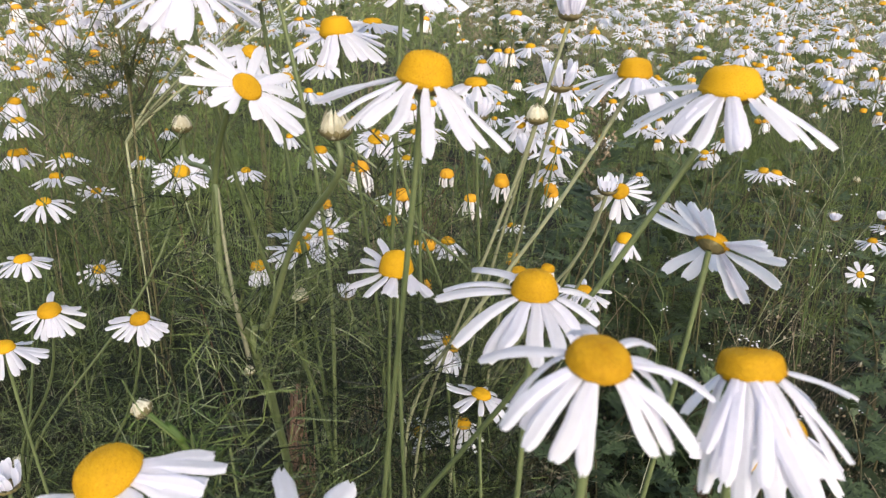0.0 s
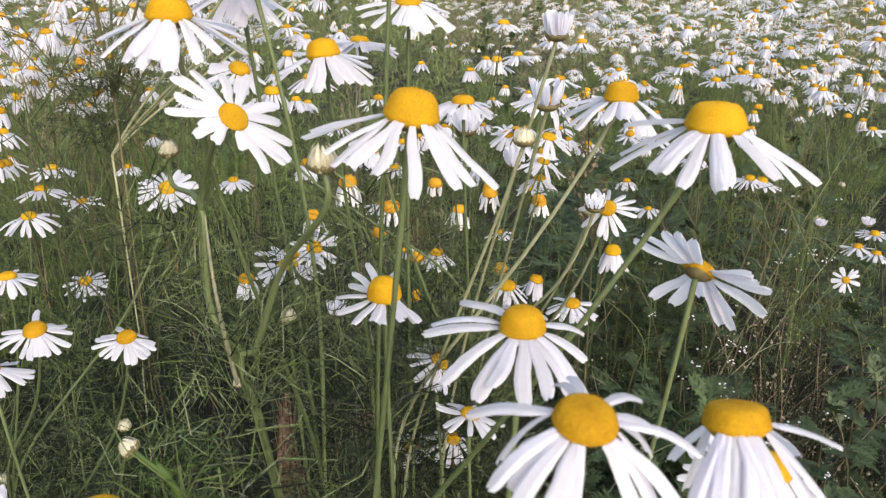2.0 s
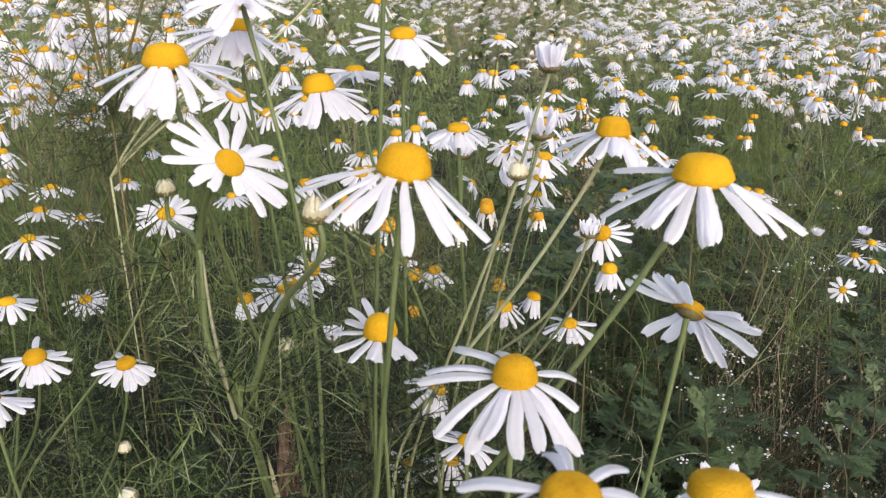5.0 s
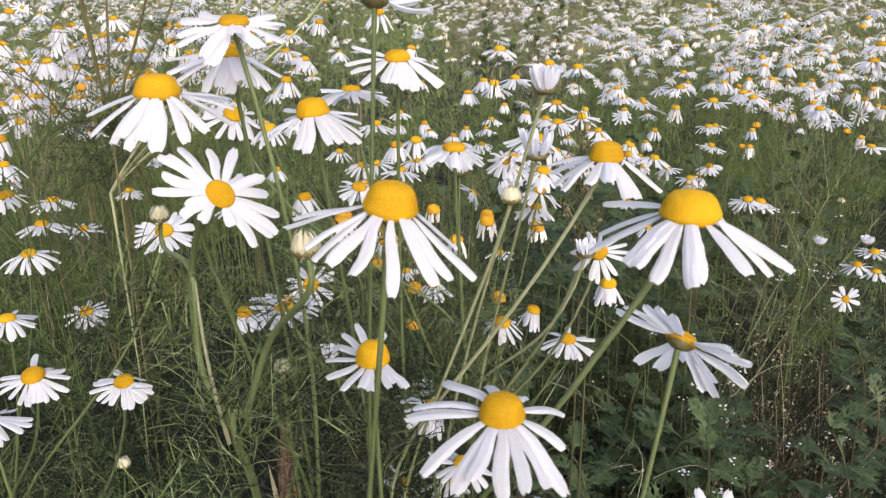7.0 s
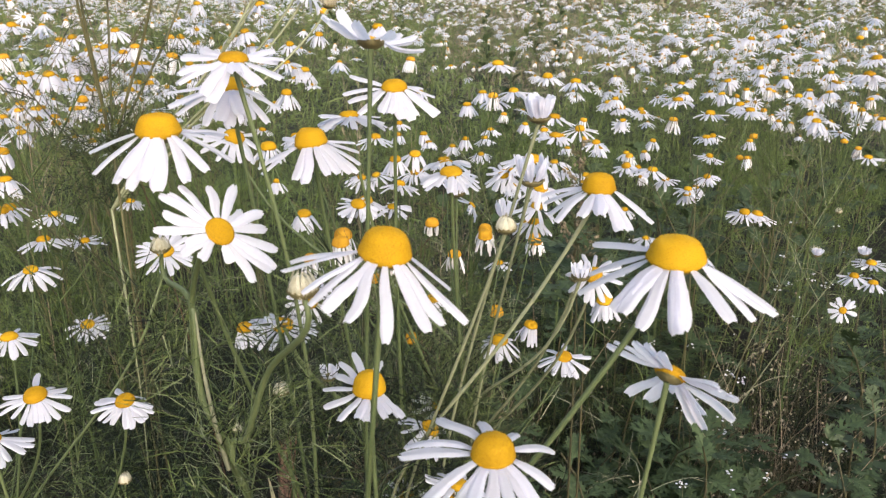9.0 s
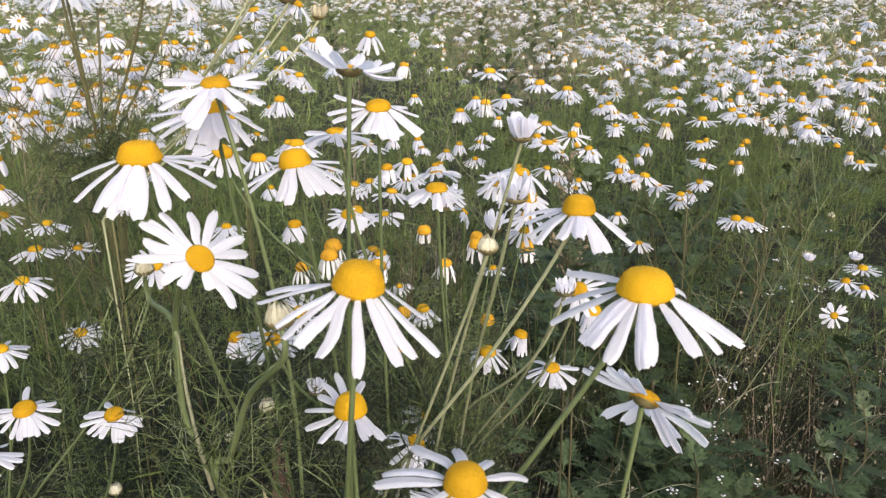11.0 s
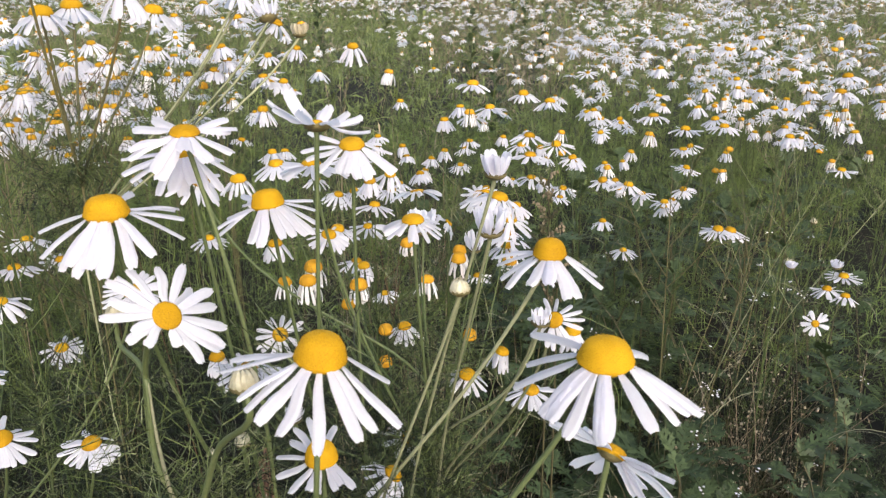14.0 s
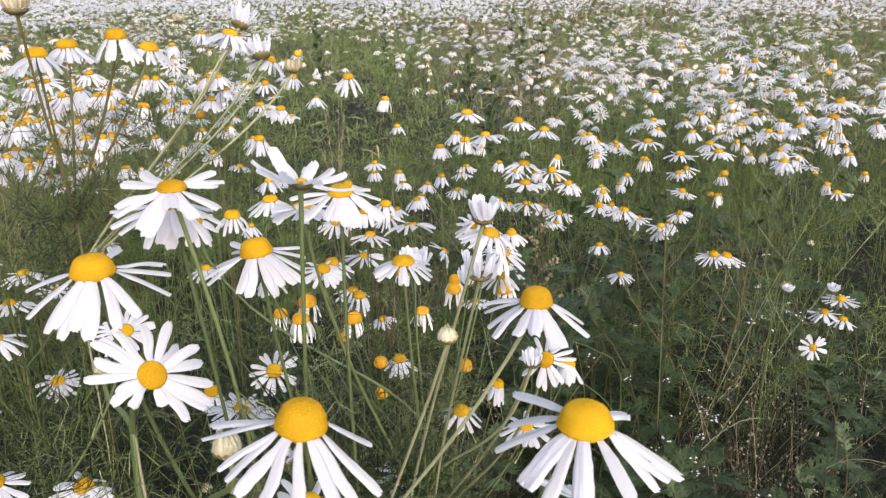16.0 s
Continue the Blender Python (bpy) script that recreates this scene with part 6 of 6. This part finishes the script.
chaff("seeding_weed", 95, [(0.30, 0.85, 0.12, 0.26), (-0.1, 0.75, 0.14, 0.24), (0.15, 0.95, 0.16, 0.3), (0.40, 0.70, 0.06, 0.27), (0.56, 0.72, 0.08, 0.24)], "small seeding weeds with pale dry pods")
chaff("seeding_weed", 140, [(0.44, 0.80, 0.045, 0.27), (0.48, 0.88, 0.05, 0.29), (0.53, 0.98, 0.06, 0.30), (0.50, 0.84, 0.05, 0.24), (0.41, 0.74, 0.03, 0.26)], "crowded brown seeding weeds with pale pods on the dry patch", 62, 24, 1.25)

chaff("seeding_weed", 110, [(-0.05, 1.22, 0.08, 0.44), (0.0, 1.45, 0.10, 0.46), (-0.08, 1.6, 0.10, 0.46)], "tan seeding weeds between the daisies", 64, 26)
chaff("seeding_weed", 90, [(-0.06, 0.80, 0.07, 0.30), (0.05, 0.92, 0.07, 0.32), (0.0, 0.70, 0.06, 0.26), (0.08, 0.78, 0.06, 0.28)], "dry seeding weeds between the daisy stems", 63, 26)


def tiny_flowers(name, count, spots, label):
    """Loose little heads of white florets on thin stems, as one mass of stuff."""
    r = np.random.default_rng(71)
    heap = Heap()
    bead = lathe([(0.0002, -0.0010), (0.0017, 0.0), (0.0002, 0.0010)], 5)
    for k in range(count):
        cx, cy, wide, deep, tall = spots[k % len(spots)]
        x, y, z = cx + r.uniform(-wide, wide), cy + r.uniform(-deep, deep), tall * r.uniform(0.8, 1.1)
        top = np.array([x + r.normal(0, 0.02), y + r.normal(0, 0.02), z])
        heap.add(*tube([(x, y, -0.01), (x, y, z * 0.6), top], [0.0007, 0.0006, 0.0004], 3), 0)
        n = r.integers(2, 9)
        m = np.zeros((n, 4, 4))
        m[:, :3, :3] = np.eye(3) * r.uniform(0.5, 1.1, n)[:, None, None]
        m[:, :3, 3] = top + r.normal(0, 0.0035, (n, 3)) * (1, 1, 0.5)
        for p in m[:, :3, 3]:
            heap.add(*tube([top - (0, 0, 0.006), p], [0.0003, 0.0002], 3), 0)
        heap.many(*bead, m, 1)
    tagged(new(name, heap.mesh(name, [MUGWORT_STEM, PETAL])), label, "flowers", kind="stuff")


tiny_flowers("small_white_flowers", 48, [(0.48, 0.86, 0.16, 0.2, 0.30), (0.36, 0.72, 0.10, 0.1, 0.29), (0.62, 1.0, 0.14, 0.16, 0.34), (0.40, 1.05, 0.2, 0.12, 0.40), (0.30, 0.62, 0.08, 0.08, 0.27)], "tiny white flowers on thin stems among the weeds")


def wisps(name, count, near, far, half, low, high, seed, label):
    """Bleached dry threads that branch and curl through the green, as one mass of stuff."""
    x, y, r = plan_points(count, near, far, half, seed)
    heap = Heap()
    for k in range(count):
        if x[k] > 0.12 and r.random() < 0.55:
            continue
        at = np.array([x[k], y[k], r.uniform(low, high)])
        az, far_out = r.uniform(0, 6.283), r.uniform(0.03, 0.085)
        d = np.array([math.cos(az), math.sin(az), r.uniform(-0.5, 0.8)])
        end = at + d * far_out
        curl(heap, at, end, far_out * r.uniform(0.05, 0.3), 0.00042, 5)
        for q in range(r.integers(3, 8)):
            p = at + d * far_out * r.uniform(0.15, 1.0) + (0, 0, far_out * 0.12)
            e = d + r.normal(0, 0.8, 3)
            curl(heap, p, p + e / np.linalg.norm(e) * far_out * r.uniform(0.2, 0.55), far_out * r.normal(0, 0.1), 0.00030, 3)
    tagged(new(name, heap.mesh(name, [WISP])), label, "foliage", kind="stuff")


wisps("dry_threads", 330, 0.28, 1.15, 0.66, 0.04, 0.36, 91, "bleached dry thread-like twigs curling through the green foliage")
wisps("dry_threads", 300, 0.55, 1.25, 0.13, 0.05, 0.36, 93, "straw-coloured dry threads between the stems")
wisps("dry_threads", 110, 0.45, 1.0, 0.66, 0.30, 0.52, 92, "pale thread-like twigs standing above the foliage")


def litter(name, count, cx, cy, wide, deep, label, short=0.02, long=0.07, up=2.2):
    """Short dry blades and bits lying and standing on the bare patch, as one mass of stuff."""
    r = np.random.default_rng(88)
    heap = Heap()
    for k in range(count):
        a, q = r.uniform(0, 6.283), math.sqrt(r.random())
        x, y = cx + wide * q * math.cos(a), cy + deep * q * math.sin(a)
        d = np.array([r.normal(0, 1), r.normal(0, 1), r.uniform(0.1, up)])
        d *= r.uniform(short, long) / np.linalg.norm(d)
        heap.add(*tube([(x, y, -0.004), (x + d[0] * 0.6, y + d[1] * 0.6, d[2] * 0.7), (x + d[0], y + d[1], d[2])], [0.0006, 0.0006, 0.0002], 3), r.integers(0, 3))
    tagged(new(name, heap.mesh(name, [RUST, STRAW, OLIVE])), label, "litter", kind="stuff")


litter("dry_litter", 2200, 0.47, 0.86, 0.15, 0.19, "dry brown stems and litter on the bare patch")
litter("dry_litter", 500, -0.13, 0.72, 0.06, 0.08, "dry reddish stems at the foot of the plants")


def dead_sheaf(x, y, z, count):
    """A drooping bunch of reddish brown withered leaves at the foot of a plant."""
    root = thing("withered_bunch", x, y, 0, "bunch of reddish brown withered leaves at a plant's foot", "leaf", "withered leaves")
    r = rng_weeds
    for k in range(count):
        end = np.array([r.normal(0, 0.020), r.normal(-0.02, 0.02), r.uniform(0.0, 0.06)])
        top = np.array([r.normal(0, 0.006), r.normal(0, 0.006), z * r.uniform(0.7, 1.0)])
        line = bezier(top * (1, 1, 0), top * (1, 1, 0.6), top + (0, 0, 0.01), top + (end - top) * 0.25, 5) if k % 3 == 0 else bezier(top, top + (end - top) * 0.2 + (0, 0, 0.01), top + (end - top) * 0.6, end, 7)
        w = 0.0017 * np.interp(np.linspace(0, 1, len(line)), [0, 0.4, 1], [0.6, 1.0, 0.3]) * r.uniform(0.6, 1.4)
        side = np.array([math.cos(2.4 * k), math.sin(2.4 * k), 0.2])
        n = len(line)
        v = np.concatenate([line - w[:, None] * side, line + (0, 0.0006, 0.0006), line + w[:, None] * side])
        f = [[q, q + 1, q + n + 1, q + n] for q in range(n - 1)] + [[q + n, q + n + 1, q + 2 * n + 1, q + 2 * n] for q in range(n - 1)]
        part("blade", Heap().add(v, f).mesh("blade", [WITHERED]), root)


dead_sheaf(-0.166, 0.700, 0.285, 64)
dead_sheaf(0.290, 0.690, 0.20, 20)


# Branching stems in front of the crowded daisies.
stalk(-0.262, 0.505, 0.640, (-0.03, 0.03), 9, 0.20, SHADED_STEM, 0.0010, label="dark green branching weed stalk with thin twigs")
stalk(-0.205, 0.520, 0.660, (-0.05, 0.04), 9, 0.20, MUGWORT_STEM, 0.0010, label="dark branching weed stalk with thin twigs")
stalk(-0.300, 0.560, 0.650, (0.05, 0.02), 6, 0.16, SHADED_STEM, 0.0009, label="green branching weed stalk with thin twigs")
stalk(-0.170, 0.560, 0.600, (0.09, 0.03), 7, 0.20, SHADED_STEM, 0.0007, label="green branching weed stalk with thread-like twigs")

litter("dry_stems", 1300, 0.00, 0.86, 0.15, 0.26, "dry straw-coloured stems between the green plants", 0.04, 0.17, 2.6)


def seed_spike(x, y, z, tall):
    """A weed's dark flowering spike: a stem with short side twigs full of small grey-brown clusters."""
    r = rng_weeds
    root = thing("mugwort_spike", x, y, 0, "dark flowering mugwort spike with small grey-brown clusters", "weed", "leafy weeds")
    line = np.stack([0.006 * np.sin(np.linspace(0, 3, 10)), 0 * np.linspace(0, 1, 10), np.linspace(-0.01, z, 10)], -1)
    part("stem", Heap().add(*tube(line, np.linspace(0.0017, 0.0006, 10), 5)).mesh("stem", [MUGWORT_STEM]), root)
    knob = lathe([(0.0002, -0.0016), (0.0012, 0.0), (0.0002, 0.0016)], 5)
    for k in range(16):
        at = np.array([0.0, 0.0, z - tall * (k / 16) ** 0.9])
        az, far = k * 2.4, 0.005 + 0.013 * k / 16
        end = at + (math.cos(az) * far, math.sin(az) * far, far * 1.1)
        heap = Heap().add(*tube([at, (at + end) / 2 - (0, 0, 0.001), end], [0.0005, 0.0004, 0.0003], 4), 0)
        for q in range(9):
            p = at + (end - at) * (0.2 + 0.8 * q / 8) + r.normal(0, 0.0011, 3)
            heap.many(*knob, [np.array(Matrix.Translation(p) @ pose(0, 0, 0, r.uniform(-50, 50), r.uniform(-50, 50), 0))], 1)
        tagged(part("seed_head", heap.mesh("seed_head", [MUGWORT_STEM, MUGWORT_STEM if k % 2 else OLIVE]), root), kind="stuff")
    for k in range(8):
        part("leaf", LOBED[k % 4], root, Matrix.Translation((0, 0, z - tall * (0.5 + 0.09 * k))) @ pose(0, 0, 0, 0, r.uniform(-40, 5), k * 137.5) @ Matrix.Scale(0.5 + 0.05 * k, 4))


seed_spike(0.109, 0.522, 0.643, 0.09)
seed_spike(0.121, 0.542, 0.593, 0.07)


def grass_plume(x, y, z):
    """A tuft of pale dry grass with feathery tops."""
    r = rng_weeds
    root = thing("dry_grass", x, y, 0, "tuft of pale tan dry grass with feathery tops", "grass", "weed stalks")
    for k in range(6):
        lean = np.array([r.normal(0, 0.02), r.normal(0, 0.02), 0])
        top = lean + (0, 0, z * r.uniform(0.75, 1.0))
        line = bezier((0, 0, -0.01), (0, 0, z * 0.5), top * (0.5, 0.5, 0.85), top, 7)
        heap = Heap().add(*tube(line, np.linspace(0.0012, 0.0006, 7), 4))
        for q in range(16):
            p = line[3] + (line[6] - line[3]) * r.uniform(0.1, 1)
            heap.add(*tube([p, p + np.array([r.normal(0, 0.006), r.normal(0, 0.006), 0.016])], [0.0011, 0.0003], 3))
        part("blade", heap.mesh("blade", [HAZY_DRY_WEED]), root)


grass_plume(-0.215, 1.975, 0.530)


# ---- stalks that sweep across the flowers ----
stalk(0.325, 0.860, 0.545, (0.30, 0.03), 5, 0.16, PALE_STEM, 0.0006)
stalk(0.350, 0.900, 0.560, (0.22, 0.05), 6, 0.18, PALE_STEM, 0.0006)
stalk(0.310, 0.840, 0.540, (0.12, 0.02), 6, 0.16, BROWN_STEM, 0.0006)
stalk(0.315, 0.800, 0.560, (-0.02, 0.0), 7, 0.18, BROWN_STEM, 0.0010, label="dark brown branching weed stalk with thin twigs")
stalk(0.335, 0.790, 0.540, (0.07, 0.0), 7, 0.18, BROWN_STEM, 0.0009, label="dark brown branching weed stalk with thin twigs")
stalk(0.500, 1.020, 0.520, (0.03, 0.0), 6, 0.18, BROWN_STEM, 0.0009, label="dark brown branching weed stalk with thin twigs")
stalk(0.160, 0.980, 0.520, (-0.10, 0.03), 4, 0.14, PALE_STEM, 0.0007)


# ---- leafy shoots close by ----
def mayweed_shoot(x, y, z, leaves, low, grow, mat, label, lean=(0.0, 0.0), thick=0.0011):
    """A stem set with thread-like leaves from the height low up to its top."""
    r = rng_weeds
    root = thing("mayweed_shoot", x, y, 0, label, "weed", "leafy weeds")
    line = bezier((0, 0, -0.01), (0, 0, z * 0.4), (lean[0] * 0.6, lean[1] * 0.6, z * 0.75), (lean[0], lean[1], z), 10)
    part("stem", Heap().add(*tube(line, np.linspace(thick * 1.3, thick * 0.6, 10), 6)).mesh("stem", [STEM]), root)
    shapes = [feather_leaf(0.064, 6, 2, 40 + k, 0.00042).mesh("feather_leaf", [mat]) for k in range(3)]
    for k in range(leaves):
        u = low + (1 - low) * (k + 0.5) / leaves
        at = [np.interp(u, np.linspace(0, 1, 10), line[:, c]) for c in range(3)]
        part("leaf", shapes[k % 3], root, Matrix.Translation(at) @ pose(0, 0, 0, r.uniform(-40, 40), r.uniform(-70, -20), k * 137.5 + r.uniform(-20, 20)) @ Matrix.Scale(grow * r.uniform(0.7, 1.1), 4))


GREY_LABEL = "grey-green mayweed shoot with thread-like leaves"
mayweed_shoot(-0.020, 0.330, 0.500, 26, 0.55, 0.95, FEATHER, GREY_LABEL)
mayweed_shoot(-0.005, 0.370, 0.470, 24, 0.55, 1.0, FEATHER, GREY_LABEL, (0.01, 0.0))
mayweed_shoot(-0.045, 0.380, 0.430, 20, 0.5, 1.0, FEATHER, GREY_LABEL, (-0.02, 0.0))
mayweed_shoot(0.030, 0.400, 0.440, 20, 0.5, 1.0, FEATHER, GREY_LABEL, (0.02, 0.0))
mayweed_shoot(-0.095, 0.300, 0.500, 12, 0.7, 0.7, FEATHER, GREY_LABEL, (-0.01, 0.0))
mayweed_shoot(-0.190, 0.460, 0.420, 18, 0.5, 1.0, FEATHER, GREY_LABEL, (-0.02, 0.0))
mayweed_shoot(-0.260, 0.480, 0.430, 18, 0.5, 1.0, FEATHER, GREY_LABEL, (0.02, 0.0))
mayweed_shoot(-0.330, 0.560, 0.450, 18, 0.5, 1.1, FEATHER, GREY_LABEL, (0.02, 0.0))
mayweed_shoot(-0.066, 0.190, 0.585, 5, 0.95, 0.32, LIME, "bright green young mayweed shoot with thread-like leaves", (-0.012, 0.0), 0.0008)


# ---- broad-leaved weeds ----
def broad_leaf(length, seed):
    """A lance-shaped leaf along +x, folded along its rib, with a wavy toothed edge."""
    r = np.random.default_rng(seed)
    s = np.linspace(0, 1, 14)
    mid = np.stack([length * s, 0 * s, length * (0.25 * s - 0.42 * s**2)], -1)
    wide = length * 0.21 * np.interp(s, [0, 0.12, 0.35, 0.7, 1], [0.10, 0.35, 1.0, 0.62, 0.02]) * (1 + 0.16 * np.where(np.arange(14) % 2 == 0, 1, -1))
    rows = [mid + np.stack([0 * s, wide * q, np.abs(q) * wide * 0.30 + 0.02 * length * np.sin(9 * s + 2 * q + r.uniform(0, 6)) * np.abs(q)], -1) for q in (-1, -0.5, 0, 0.5, 1)]
    v = np.concatenate(rows)
    f = [[a * 14 + k, a * 14 + k + 1, a * 14 + k + 15, a * 14 + k + 14] for a in range(4) for k in range(13)]
    return Heap().add(v, f)


BROAD_LEAVES = [broad_leaf(0.062, 120 + k).mesh("broad_leaf", [BROAD]) for k in range(3)]


def broad_weed(x, y, z, leaves, grow=1.0):
    """A weed with a dark stem and a few broad dusty leaves."""
    r = rng_weeds
    root = thing("broad_leaved_weed", x, y, 0, "low weed with broad dusty green leaves", "weed", "leafy weeds")
    part("stem", Heap().add(*tube([(0, 0, -0.01), (0.004, 0.0, z * 0.5), (0.0, 0.004, z)], [0.0022, 0.0018, 0.001], 6)).mesh("stem", [MUGWORT_STEM]), root)
    for k in range(leaves):
        u = 0.45 + 0.55 * (k + 0.5) / leaves
        part("leaf", BROAD_LEAVES[k % 3], root, Matrix.Translation((0, 0, z * u)) @ pose(0, 0, 0, r.uniform(-20, 20), r.uniform(-25, 15), k * 137.5 + r.uniform(-25, 25)) @ Matrix.Scale(grow * r.uniform(0.7, 1.1), 4))


broad_weed(0.440, 0.700, 0.24, 7)
broad_weed(0.500, 0.745, 0.23, 7, 0.85)
broad_weed(0.560, 0.830, 0.22, 7, 0.9)
broad_weed(0.390, 0.640, 0.23, 7)
broad_weed(0.610, 0.920, 0.24, 7)
broad_weed(0.350, 0.590, 0.22, 6, 0.9)
